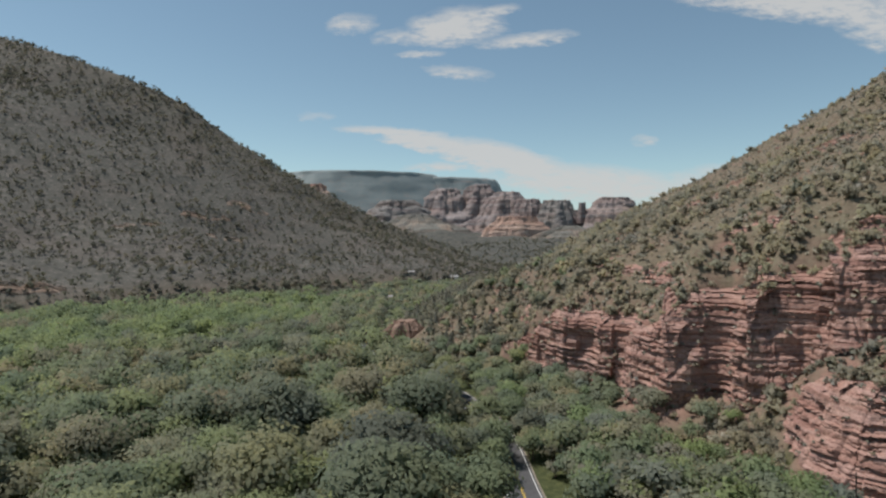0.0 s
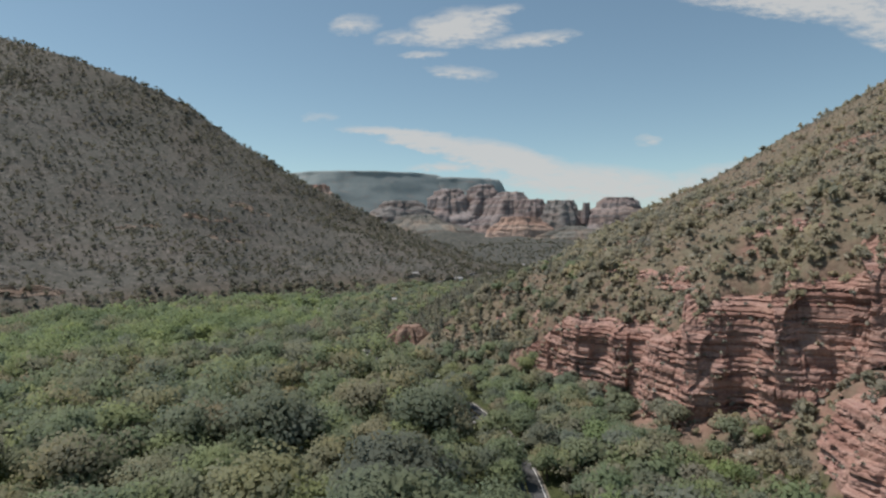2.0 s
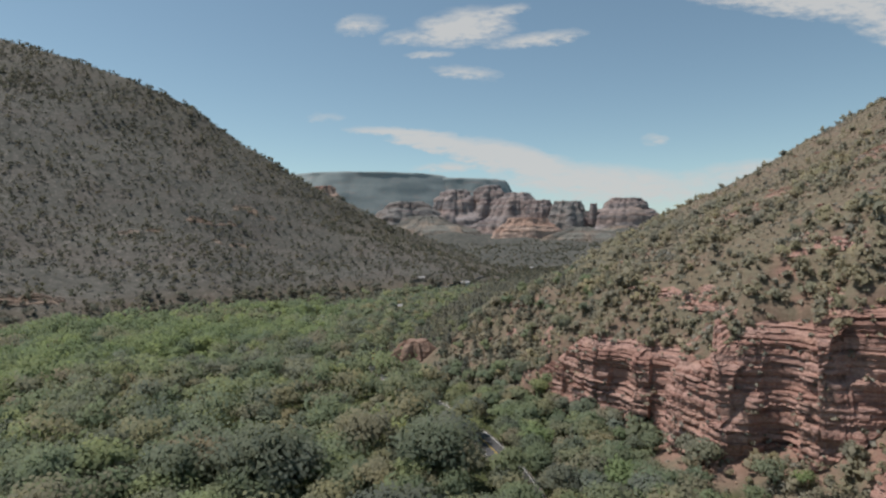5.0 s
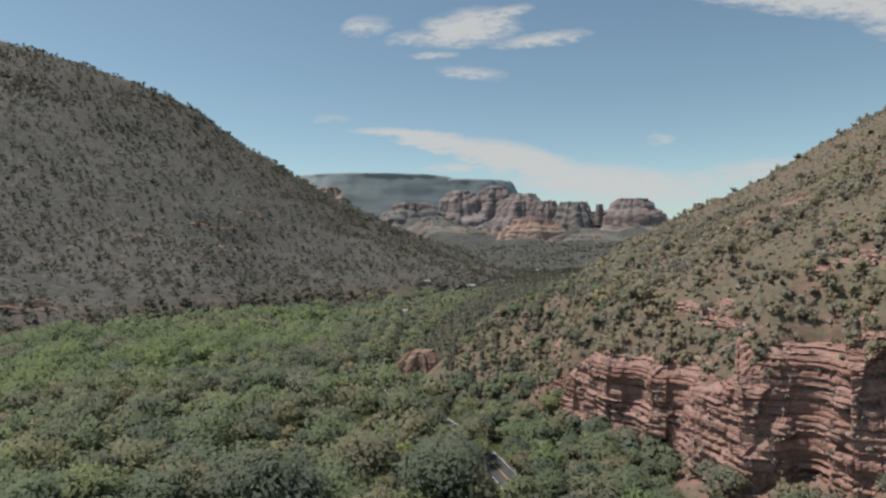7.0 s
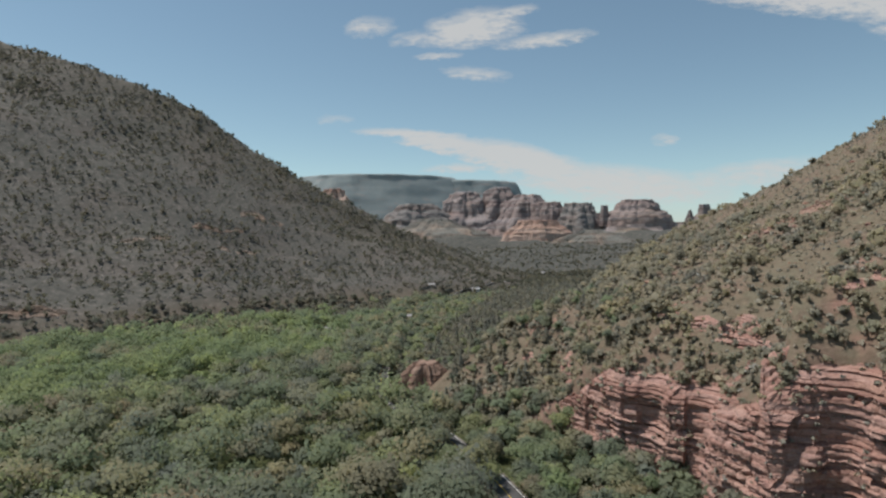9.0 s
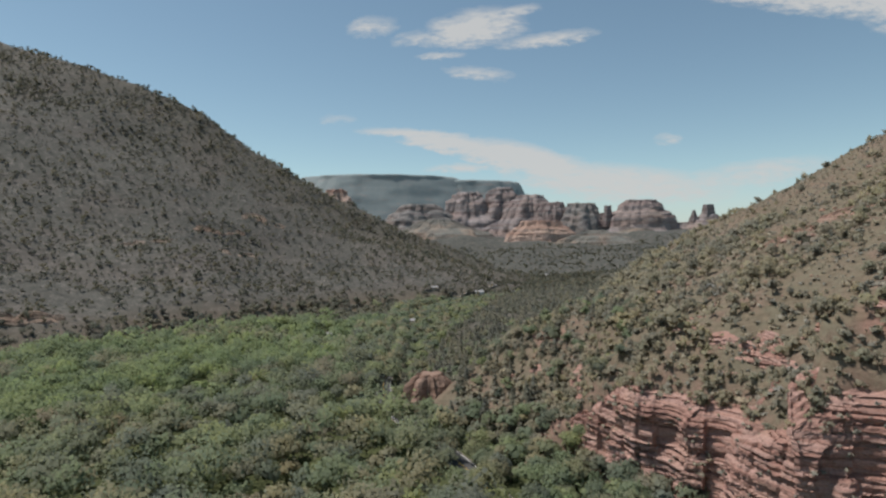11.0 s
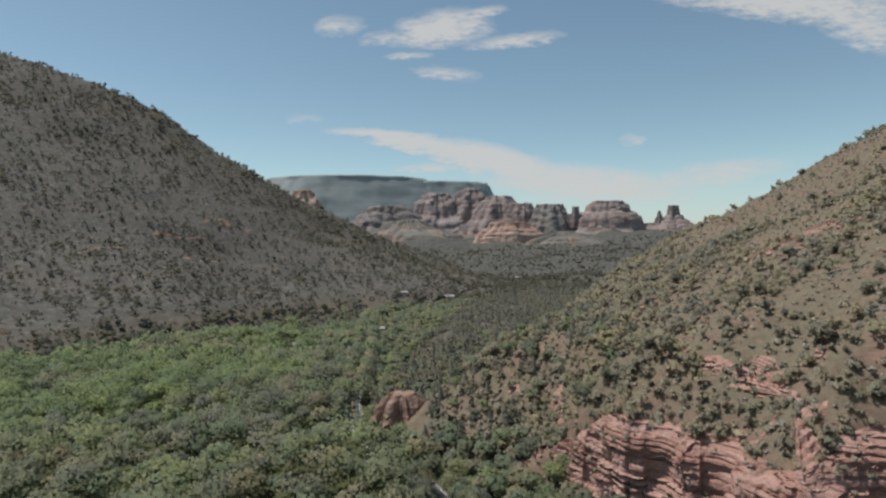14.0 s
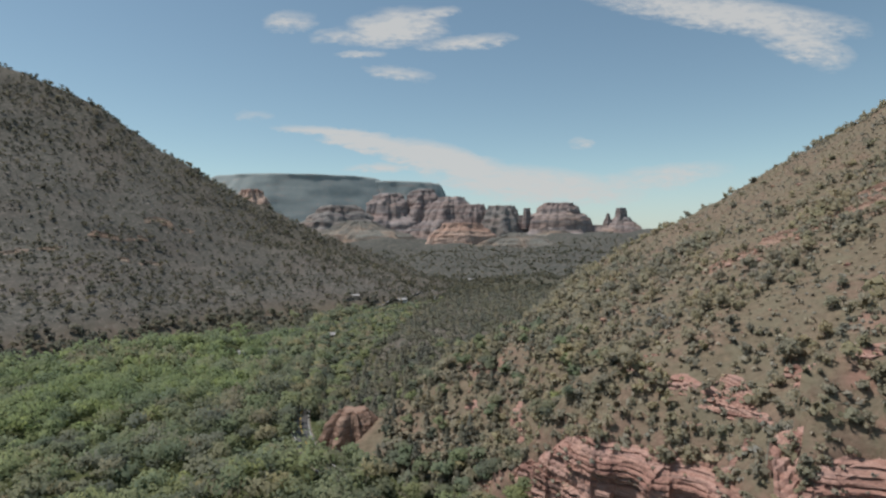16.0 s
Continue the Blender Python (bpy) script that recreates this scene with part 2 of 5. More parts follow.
G_JUNIPER = [(0.258, 0.255, 0.204), (0.330, 0.311, 0.235), (0.370, 0.334, 0.246), (0.286, 0.282, 0.225), (0.353, 0.327, 0.228), (0.308, 0.307, 0.223)]
G_SCRUB = [(0.213, 0.210, 0.170), (0.291, 0.270, 0.216), (0.339, 0.290, 0.222), (0.262, 0.260, 0.216), (0.349, 0.330, 0.280)]
G_DUSK = [(0.150, 0.160, 0.132), (0.190, 0.200, 0.155), (0.215, 0.205, 0.165), (0.170, 0.182, 0.142)]
G_CONIFER = [(0.182, 0.189, 0.155), (0.226, 0.227, 0.176), (0.264, 0.248, 0.194), (0.204, 0.207, 0.164), (0.248, 0.240, 0.181)]
G_HILL = [(0.092, 0.100, 0.078), (0.125, 0.130, 0.098), (0.160, 0.150, 0.112), (0.108, 0.116, 0.090), (0.185, 0.175, 0.128)]
M_LEAF = mat_leaf("cottonwood_leaves", G_WOODS, trans=0.55)
M_LIME = mat_leaf("fresh_lime_leaves", G_LIME, trans=0.55)
M_JUNIPER = mat_leaf("juniper_foliage", G_JUNIPER, trans=0.55)
M_SCRUB = mat_leaf("scrub_foliage", G_SCRUB, True, 0.3)
M_WOODS = mat_leaf("far_woods_leaves", G_WOODS, True, 0.55)
M_WOODLIME = mat_leaf("far_lime_leaves", G_LIME, True, 0.55)
M_HILLBUSH = mat_leaf("hill_juniper", G_HILL, True, 0.55)
M_JUNIPERS = mat_leaf("juniper_scrub_foliage", G_JUNIPER, True, 0.55)
M_DUSK = mat_leaf("dusky_leaves", G_DUSK, True, 0.55)
M_CONIFER = mat_leaf("conifer_needles", G_CONIFER, True, 0.55)
M_BARK = mat_plain("grey_brown_bark", (0.16, 0.12, 0.09), 0.9, 0.35, 3)
M_ASPHALT = mat_plain("worn_asphalt", (0.085, 0.085, 0.085), 0.85, 0.2, 1.2)
M_PAINT = mat_plain("white_road_paint", (0.72, 0.72, 0.68), 0.7, 0.12, 3)
M_YELLOW = mat_plain("yellow_road_paint", (0.62, 0.42, 0.06), 0.7, 0.12, 3)
M_WHITE = mat_plain("white_wall_paint", (0.78, 0.77, 0.73), 0.7, 0.06, 1)
M_ROOF = mat_plain("grey_roof_sheet", (0.34, 0.33, 0.32), 0.6, 0.15, 1)
M_TAN = mat_plain("tan_wall_paint", (0.45, 0.37, 0.28), 0.8, 0.1, 1)
M_GLASSDARK = mat_plain("dark_window", (0.03, 0.035, 0.04), 0.15, 0.1, 1)
M_POLE = mat_plain("tarred_pole_wood", (0.07, 0.055, 0.045), 0.9, 0.3, 4)
M_KNOB = mat_rock("brown_knob_rock", (0.78, 1.08, 1.22), 0.8, 0.3)
M_GRAVEL = mat_plain("pale_gravel", (0.26, 0.225, 0.175), 0.95, 0.25, 2)

# ---- the lie of the land ----
RNG = np.random.default_rng(7)
PERM = np.concatenate([RNG.permutation(256)] * 3)


def lattice(x, y, seed=0):
    """Smooth value noise, -1 to 1."""
    x, y = np.asarray(x, float), np.asarray(y, float)
    ix, iy = np.floor(x).astype(int), np.floor(y).astype(int)
    fx, fy = x - ix, y - iy
    fx, fy = fx * fx * (3 - 2 * fx), fy * fy * (3 - 2 * fy)
    def at(a, b):
        return PERM[PERM[(a + 31 * seed) & 255] + (b & 255)] / 127.5 - 1
    return (at(ix, iy) * (1 - fx) + at(ix + 1, iy) * fx) * (1 - fy) + (at(ix, iy + 1) * (1 - fx) + at(ix + 1, iy + 1) * fx) * fy


def fbm(x, y, octaves=4, seed=0):
    s, a = 0.0, 1.0
    for k in range(octaves):
        s = s + a * lattice(np.asarray(x) * 2**k, np.asarray(y) * 2**k, seed + k)
        a *= 0.5
    return s


def along(line, x, y):
    """Signed distance to a polyline (positive on its left), and how far along it, as a segment number plus a fraction."""
    x, y = np.asarray(x, float), np.asarray(y, float)
    best, sign, where = np.full(x.shape, 1e18), np.ones(x.shape), np.zeros(x.shape)
    for k, (a, b) in enumerate(zip(line, line[1:])):
        dx, dy = b[0] - a[0], b[1] - a[1]
        t = np.clip(((x - a[0]) * dx + (y - a[1]) * dy) / (dx * dx + dy * dy), 0, 1)
        d2 = (x - a[0] - t * dx) ** 2 + (y - a[1] - t * dy) ** 2
        near = d2 < best
        best = np.where(near, d2, best)
        sign = np.where(near, np.sign(dx * (y - a[1]) - dy * (x - a[0]) + 1e-9), sign)
        where = np.where(near, k + t, where)
    return sign * np.sqrt(best), where


def level(line, where):
    return np.interp(where, range(len(line)), [p[2] for p in line])


def step(a, b, v):
    t = np.clip((v - a) / (b - a), 0, 1)
    return t * t * (3 - 2 * t)


ROAD = [(40, -300), (30, 0), (20, 100), (17, 135), (17.5, 168), (14, 197), (5, 228), (-9, 264), (-27, 300), (-42, 338), (-49, 375), (-52, 430), (-58, 520), (-70, 640), (-78, 760), (-40, 880), (30, 1000), (90, 1150)]
L_FOOT = [(-470, -600), (-440, 100), (-380, 300), (-345, 400), (-330, 454), (-307, 486), (-281, 538), (-261, 582), (-205, 642), (-136, 797), (-68, 865), (13, 913), (140, 1080), (260, 1300)]
L_CREST = [(-2200, 700, 700), (-1250, 1060, 560), (-836, 1150, 462), (-729, 1150, 430), (-622, 1160, 388), (-516, 1180, 348), (-473, 1190, 325), (-409, 1220, 272), (-356, 1260, 232), (-318, 1300, 207), (-200, 1310, 147), (-101, 1310, 103), (0, 1290, 60), (90, 1260, 22), (200, 1260, 10)]
R_LINE = [(420, -500), (260, -100), (130, 60), (75, 120), (58, 160), (55, 200), (55, 345), (75, 375), (110, 428), (300, 470), (900, 560), (2900, 1400)]
# the cliff's plan, from the near end to the far: x, y, height of its foot, of its rim, and how far the rim leans back
PLAN = [(150, 92, 34, 56, 6), (118, 136, 36, 56, 5), (113, 147, 36, 55, 5), (96, 150, 28, 52, 5), (93, 157, 22, 48, 4), (78.5, 160, 11, 43, 4), (78.5, 173, 13, 43, 3), (62, 172, 8, 31.5, 3), (58, 193, 6, 30.5, 2.5),
        (59.5, 206, 5.5, 31, 2.5), (52, 210, 5, 31, 2.5), (50, 219, 5, 31.5, 3), (42.5, 224, 5, 31.5, 3), (38, 236, 5, 30, 3.5), (31, 247, 5, 21, 4), (26, 256, 5, 14, 4), (21, 265, 4, 8, 3)]
C_BASE = [q[:3] for q in PLAN]
BANK = [(60, 217), (21, 264), (-24, 316), (-36, 350), (-30, 420)]      # foot of the slope between the cliff and the knob
N_BASE = [(182, 42, 4), (122, 78, 4), (90, 107, 4), (79, 121, 4), (77, 133, 6), (82, 147, 10)]
N_TOP = [(186, 52, 24), (126, 88, 24), (95, 116, 25), (84, 127, 25), (83, 136, 24), (87, 149, 24)]


SPUR = [(-10, 330), (-24, 380), (-26, 424), (-15, 530), (4, 645), (36, 838), (95, 1000), (160, 1150)]


def valley(x, y):
    d, _ = along(ROAD, x, y)
    z = -5.0 * step(8, 55, d) + 0.0 * x
    z = z + 5 * step(820, 960, y) + 1.2 * fbm(x / 60, y / 60, 3, 5) * step(9, 40, np.abs(d))
    z = z + 0.000042 * np.clip(y - 950, 0, 1700) ** 2 + 0.02 * np.clip(y - 2650, 0, None) + step(1050, 1700, y) * (24 * fbm(x / 300, y / 300, 5, 9) + 0.02 * np.abs(x - 200))
    return z + 0.10 * np.clip(-d - 9, 0, 60)


def crest_level(x, y):
    """The crest's height as felt from a place: the nearer stretches weigh more, with no jump between them."""
    k = np.linspace(0, len(L_CREST) - 1, 45)
    cx, cy, cz = (np.interp(k, range(len(L_CREST)), [p[i] for p in L_CREST]) for i in range(3))
    total, mass = 0.0, 0.0
    for a, b, c in zip(cx, cy, cz):
        w = ((x - a) ** 2 + (y - b) ** 2 + 900.0) ** -2.0
        total, mass = total + w * c, mass + w
    return total / mass


def left_hill(x, y):
    df, _ = along(L_FOOT, x, y)
    dc, _ = along(L_CREST, x, y)
    zc = crest_level(x, y)
    t = np.clip(df, 0, None) / (np.clip(df, 0, None) + np.abs(dc) + 1e-6)
    front = -4 + (zc + 4) * t**1.12 + 16 * step(0, 60, df) * (1 - t) ** 3
    behind = zc - 0.35 * np.abs(dc)
    z = np.where(dc > 0, behind, front)
    rough = step(0, 120, df)
    return np.where(df > 0, z + rough * (9 * fbm(x / 110, y / 110, 4, 2) + 14 * fbm(x / 260, y / 260, 2, 8) * step(0, 150, np.abs(dc))), -60 + 0.0 * x)


def right_hill(x, y):
    """An even slope that rises to the east, with a rib that climbs to the skyline and a fall behind it."""
    z = 24 + np.where(x > 15, 0.42 * x, 6.3 + 0.75 * (x - 15))
    z = z + 0.135 * np.clip(x - 122, 0, 180) * np.exp(-((y - 395) / 62) ** 2)
    z = np.where(z > 175, 175 + 0.3 * (z - 175), z)
    crest = np.interp(x, (0, 50, 81, 110, 175, 260), (330, 350, 375, 428, 424, 415))
    fall = np.clip(y - crest, 0, None)
    z = z - 0.48 * fall * fall / (fall + 14)
    return np.maximum(z, -40) + step(-10, 40, x) * (1.1 * fbm(x / 22, y / 22, 4, 3) + 1.8 * fbm(x / 75, y / 75, 2, 6))


def cliff_zone(x, y, base, top):
    d, w = along(base, x, y)
    d = -d
    zb, zt = level(base, w), level(top, w)
    wide = np.interp(w, range(len(base)), [math.dist(a[:2], b[:2]) for a, b in zip(base, top)])
    t = step(0.35, 1.0, (d - 2.0) / (wide + 1.0))
    z = np.where(d < 0, zb + 0.5 * d, zb + (zt - zb) * t + 0.7 * np.clip(d - wide - 3, 0, None))
    return z, d


def main_cliff(x, y):
    """The ground behind and below the great cliff: a talus foot, a hidden bank and a rising bench."""
    d, w = along(PLAN, x, y)
    d = -d
    zb, zt, lean = (np.interp(w, range(len(PLAN)), [q[k] for q in PLAN]) for k in (2, 3, 4))
    return np.where(d < 0, zb + 0.5 * d, zb + (zt - 1.2 - zb) * step(1.2, 5.0, d - lean) + 1.0 * np.clip(d - lean - 2.8, 0, 16) + 0.6 * np.clip(d - lean - 18.8, 0, None))


def height(x, y):
    x, y = np.asarray(x, float), np.asarray(y, float)
    zr = right_hill(x, y)
    zc = main_cliff(x, y)
    zr = np.minimum(zr, zc + 0.9 * np.clip(y - 246, 0, None) + 0.025 * np.clip(y - 246, 0, None) ** 2 + 3 * np.clip(90 - y, 0, None))
    bank = 2 + 0.76 * np.maximum(-along(BANK, x, y)[0], -25) + 0.6 * np.clip(x - 36, 0, None)
    zr = np.where(y > 252, np.minimum(zr, bank + 2.5 * np.clip(262 - y, 0, None) * (x > 24)), zr)
    zn, dn = cliff_zone(x, y, N_BASE, N_TOP)
    zn = np.where(dn > 0, np.minimum(zn, 60), zn)
    zr = np.where(y < 160, np.minimum(zr, np.maximum(zn, np.where(y > 146, zc, -50)) + 6 * np.clip(y - 148, 0, None)), zr)
    return np.maximum(np.maximum(spur(x, y), zr), left_hill(x, y))


def spur(x, y):
    """The low brown slope that runs on beyond the knob, beside the woods."""
    d = np.clip(-along(SPUR, x, y)[0], 0, None) * ((y > 330) & (y < 1100))
    return valley(x, y) + np.minimum(0.42 * d, np.interp(y, (330, 420, 520, 900, 1100), (6, 26, 22, 9, 0)) * (1 - np.exp(-d / 40)))


def graded(lo, hi, fine_lo, fine_hi, fine, grow):
    v, s = list(np.arange(fine_lo, fine_hi, fine)), fine
    a, s = v[-1], fine
    while a < hi:
        s *= grow
        a += s
        v.append(a)
    a, s = v[0], fine
    while a > lo:
        s *= grow
        a -= s
        v.insert(0, a)
    return np.array(v)


def mesh_from(name, verts, faces, mats, smooth=False, index=None):
    me = bpy.data.meshes.new(name)
    me.from_pydata(verts, [], faces)
    for m in mats:
        me.materials.append(m)
    if index is not None:
        me.polygons.foreach_set("material_index", np.asarray(index, np.int32))
    me.polygons.foreach_set("use_smooth", [smooth] * len(me.polygons))
    me.update()
    return me


def grid_faces(rows, cols):
    i = np.arange((rows - 1) * cols).reshape(rows - 1, cols)[:, :-1].ravel()
    return np.stack([i, i + 1, i + cols + 1, i + cols], 1).tolist()


GROUND = {}
# bare earth and slabs, open grass: middle and half sizes
BARE = ((164, 273, 9, 4), (88, 187, 4, 8), (35, 316, 10, 8), (-84, 755, 11, 16), (100, 205, 5, 8))
MEADOWS = ((124, 240, 30, 15), (106, 285, 18, 12), (190, 388, 72, 42), (190, 255, 40, 18), (150, 320, 22, 14))


def open_grass(x, y):
    return np.min([np.hypot((x - px) / rx, (y - py) / ry) for px, py, rx, ry in MEADOWS], axis=0) + 0.25 * lattice(x / 9, y / 9, 71) < 1


def ground_z(x, y):
    """Height of the built ground sheet under a place."""
    xs, ys, z = GROUND["xs"], GROUND["ys"], GROUND["z"]
    i = np.clip(np.searchsorted(xs, x) - 1, 0, len(xs) - 2)
    j = np.clip(np.searchsorted(ys, y) - 1, 0, len(ys) - 2)
    u, v = (x - xs[i]) / (xs[i + 1] - xs[i]), (y - ys[j]) / (ys[j + 1] - ys[j])
    return (z[j, i] * (1 - u) + z[j, i + 1] * u) * (1 - v) + (z[j + 1, i] * (1 - u) + z[j + 1, i + 1] * u) * v


def build_ground():
    xs = graded(-3200, 3200, -140, 250, 2.7, 1.04)
    ys = graded(-500, 4850, 80, 440, 2.7, 1.026)
    X, Y = np.meshgrid(xs, ys)
    Z = height(X, Y)
    v = np.stack([X.ravel(), Y.ravel(), Z.ravel()], 1)
    GROUND.update(xs=xs, ys=ys, z=Z)
    me = mesh_from("ground", v.tolist(), grid_faces(len(ys), len(xs)), [M_GROUND], True)
    low = spur(X, Y)
    green = Z < valley(X, Y) + 1.0
    hill = np.maximum(step(0, 60, along(L_FOOT, X, Y)[0]), 0.85 * ((low > valley(X, Y) + 0.8) & (Z < low + 0.05)))
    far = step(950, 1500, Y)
    db, dn = -along(C_BASE, X, Y)[0], -along(N_BASE, X, Y)[0]
    bare = np.where(Y < 290, step(-8, 0, db) * (1 - step(6, 13, db)) + step(-3, 2, dn) * (1 - step(10, 30, dn)) * (Y < 160), 0) + 0.5 * step(20, 5, np.hypot(X + 20, Y - 333))
    for px, py, rx, ry in BARE:
        bare = bare + step(1.25, 0.6, np.hypot((X - px) / rx, (Y - py) / ry))
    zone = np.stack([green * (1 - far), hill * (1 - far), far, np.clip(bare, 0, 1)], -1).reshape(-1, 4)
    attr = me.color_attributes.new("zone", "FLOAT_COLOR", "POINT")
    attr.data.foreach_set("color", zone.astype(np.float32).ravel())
    tagged(new("ground", me), "dry canyon floor and hillsides of tan grass and red soil", "ground", kind="structure")


build_ground()


def part(name, me, parent, label=""):
    ob = new(name, me)
    ob.parent = parent
    return tagged(ob, label)


def ribbon(name, line, half, lift, mats, offset=0.0, dash=None):
    """A strip along a plan line, laid on the ground."""
    pts = []
    for a, b in zip(line, line[1:]):
        n = max(2, int(math.dist(a[:2], b[:2]) / 3))
        pts += [(a[0] + (b[0] - a[0]) * k / n, a[1] + (b[1] - a[1]) * k / n) for k in range(n)]
    p = np.array(pts)
    for _ in range(30):
        p[1:-1] = 0.25 * p[:-2] + 0.5 * p[1:-1] + 0.25 * p[2:]
    t = np.gradient(p, axis=0)
    t /= np.linalg.norm(t, axis=1)[:, None]
    nrm = np.stack([-t[:, 1], t[:, 0]], 1)
    a, b = p + nrm * (offset - half), p + nrm * (offset + half)
    z = ground_z(p[:, 0], p[:, 1]) + lift
    v = np.concatenate([np.c_[a, z], np.c_[b, z], np.c_[a, z - 0.8], np.c_[b, z - 0.8]])
    n = len(p)
    f = []
    for i in range(n - 1):
        f += [(i + n, i, i + 1, i + 1 + n), (i, i + 2 * n, i + 1 + 2 * n, i + 1), (i + 1 + n, i + 1 + 3 * n, i + 3 * n, i + n)]
    return mesh_from(name, v.tolist(), f, mats)


def build_road():
    line = ROAD
    tagged(new("verge", ribbon("verge", line, 4.6, 0.22, [M_GRAVEL])), "pale gravel verge along the canyon road", "verge", kind="structure")
    road = tagged(new("road", ribbon("road", line, 4.2, 0.30, [M_ASPHALT])), "two-lane asphalt road winding through the trees", "road", kind="structure")
    for off in (-3.6, 3.6):
        part("edge_line", ribbon("edge_line", line, 0.09, 0.306, [M_PAINT], off), road, "white painted edge line")
    for off in (-0.13, 0.13):
        part("centre_line", ribbon("centre_line", line, 0.06, 0.306, [M_YELLOW], off), road, "yellow painted centre line")


build_road()


# ---- cliffs ----
PERCHES, RIM = [], []


def cliff_mesh(name, plan, seed, mat, a=0.0, b=1.0, lump=1.0, pitch=0.30, cell=0.5, apron=1.0, calm=0.4):
    """A stretch of layered cliff over a plan line: stepped beds with undercuts, cracks, a broken rim and ledges that climb back into the hill."""
    rng = np.random.default_rng(seed)
    pl = np.array(plan, float)
    seg = np.r_[0, np.cumsum(np.linalg.norm(np.diff(pl[:, :2], axis=0), axis=1))]
    length = seg[-1]
    full = np.linspace(0, length, max(12, int(length / cell)))
    q = np.stack([np.interp(full, seg, pl[:, k]) for k in range(5)], 1)
    for _ in range(int(3 / cell)):
        q[1:-1] = 0.25 * q[:-2] + 0.5 * q[1:-1] + 0.25 * q[2:]
    tan = np.gradient(q[:, :2], axis=0)
    tan /= np.linalg.norm(tan, axis=1)[:, None]
    out = np.stack([-tan[:, 1], tan[:, 0]], 1)
    broad = out.copy()
    for _ in range(int(160 / cell)):
        broad[1:-1] = 0.25 * broad[:-2] + 0.5 * broad[1:-1] + 0.25 * broad[2:]
    broad /= np.linalg.norm(broad, axis=1)[:, None]
    keep = slice(int(a * (len(full) - 1)), int(b * (len(full) - 1)) + 1)
    s, q, out, broad = full[keep], q[keep], out[keep], broad[keep]
    foot, rim, lean = q[:, 2], q[:, 3].copy(), q[:, 4]
    rim += lump * (0.8 * fbm(s / 7.0, s * 0 + 3.3, 4, 23) + 1.0 * fbm(s / 21, s * 0 + 2.2, 2, 26))
    edges = np.cumsum(np.r_[0, np.random.default_rng(seed + 1).uniform(3, 9, 120)])
    k = np.searchsorted(edges, s, side="right") - 1
    shift = np.random.default_rng(seed + 2).uniform(-0.5, 0.5, 121)[k]
    pillar = np.random.default_rng(seed + 5).uniform(-1.7, 1.2, 121)[k]
    near_edge = np.minimum(s - edges[k], edges[k + 1] - s)
    rough = np.random.default_rng(seed + 3).uniform(calm, 1.35, 121)[k]
    spot = np.random.default_rng(seed + 4).uniform(0, length, int(length / 6) + 1)
    crack = np.exp(-(np.abs(s[:, None] - spot[None]).min(1) / 0.5) ** 2) + 0.9 * np.exp(-(near_edge / 0.6) ** 2)
    shelf = 0.55 + 0.25 * fbm(s / 12, s * 0 + 6.6, 2, 24)
    terrace = 2.2 * lump * np.clip(0.3 + fbm(s / 14, s * 0 + 8.8, 2, 25), 0, 1.3)
    scree = lump * 3.0 * np.clip(fbm(s / 9, s * 0 + 1.4, 2, 33) - 0.1, 0, 1)
    rows = int((max(float((rim - foot).max()), 6) + 4) / pitch)
    zlay = np.cumsum(np.r_[0, np.random.default_rng(3).choice((0.35, 0.5, 0.8, 1.3, 1.9), 140)]) - 10
    lay_out = np.random.default_rng(4).normal(0, 0.36, 141)
    lay_gap = np.random.default_rng(5).uniform(0.1, 1.0, 141)
    grid = []
    for r in range(rows + 1):
        t = r / rows
        z = foot - 3 + (rim - foot + 3) * t
        up = np.clip((z - foot) / np.maximum(rim - foot, 1), -0.1, 1)
        zz = z - 0.02 * s + 0.3 * fbm(s / 22, s * 0 + 9.0, 2, 14) + 0.7 * shift
        li = np.clip(np.searchsorted(zlay, zz) - 1, 0, 138)
        inlay = (zz - zlay[li]) / (zlay[li + 1] - zlay[li])
        broken = PERM[(np.floor(s / (1.4 + 4.0 * lay_gap[li]) + li * 0.37).astype(int) + 17 * li) & 511] / 127.5 - 1
        ledge = lay_out[li] + 0.22 * lattice(s / 4.0, li * 3.7, 15) - 0.8 * (inlay < 0.3) * lay_gap[li] - 0.25 * inlay**5
        block = 0.36 * broken + 0.16 * lattice(s / 0.7, z / 0.5, 17) - 0.9 * crack * (0.6 + 0.4 * np.sin(z * 0.6 + k)) * (1 - t**3)
        stack = PERM[(np.floor((zz + 1.3 * k) / 3.6).astype(int) * 7 + 31 * k) & 511] / 127.5 - 1
        block = block + 0.75 * lump * stack
        round_top = -2.4 * np.clip((t - 0.84) / 0.16, 0, 1) ** 2 * (0.5 + np.clip(0.5 + fbm(s / 6, s * 0 + 5.5, 2, 27), 0, 1.2))
        slope = scree * (1 - np.clip((z - foot) / 9.0, 0, 1)) ** 1.5
        bulge = lump * (0.4 * fbm(s / 8, z / 9 + 3, 3, 18) + pillar * np.clip(near_edge / 0.7, 0, 1) * (0.7 + 0.5 * lattice(k * 1.7, z / 7, 35)))
        o = -lean * up**1.3 + rough * ledge + block + round_top + slope + bulge - terrace * step(0.0, 0.06, t - shelf)
        grid.append(np.c_[q[:, :2] + out * o[:, None], z + 0.12 * lattice(s / 0.8, z * 2, 19)])
    for r in range(4, rows - 1):
        drop = np.einsum("ij,ij->i", grid[r][:, :2] - grid[r + 1][:, :2], out)
        for i in np.flatnonzero((drop > 0.5) & (rng.uniform(0, 1, len(s)) < 0.06)):
            PERCHES.append(grid[r][i])
    last = grid[-1]
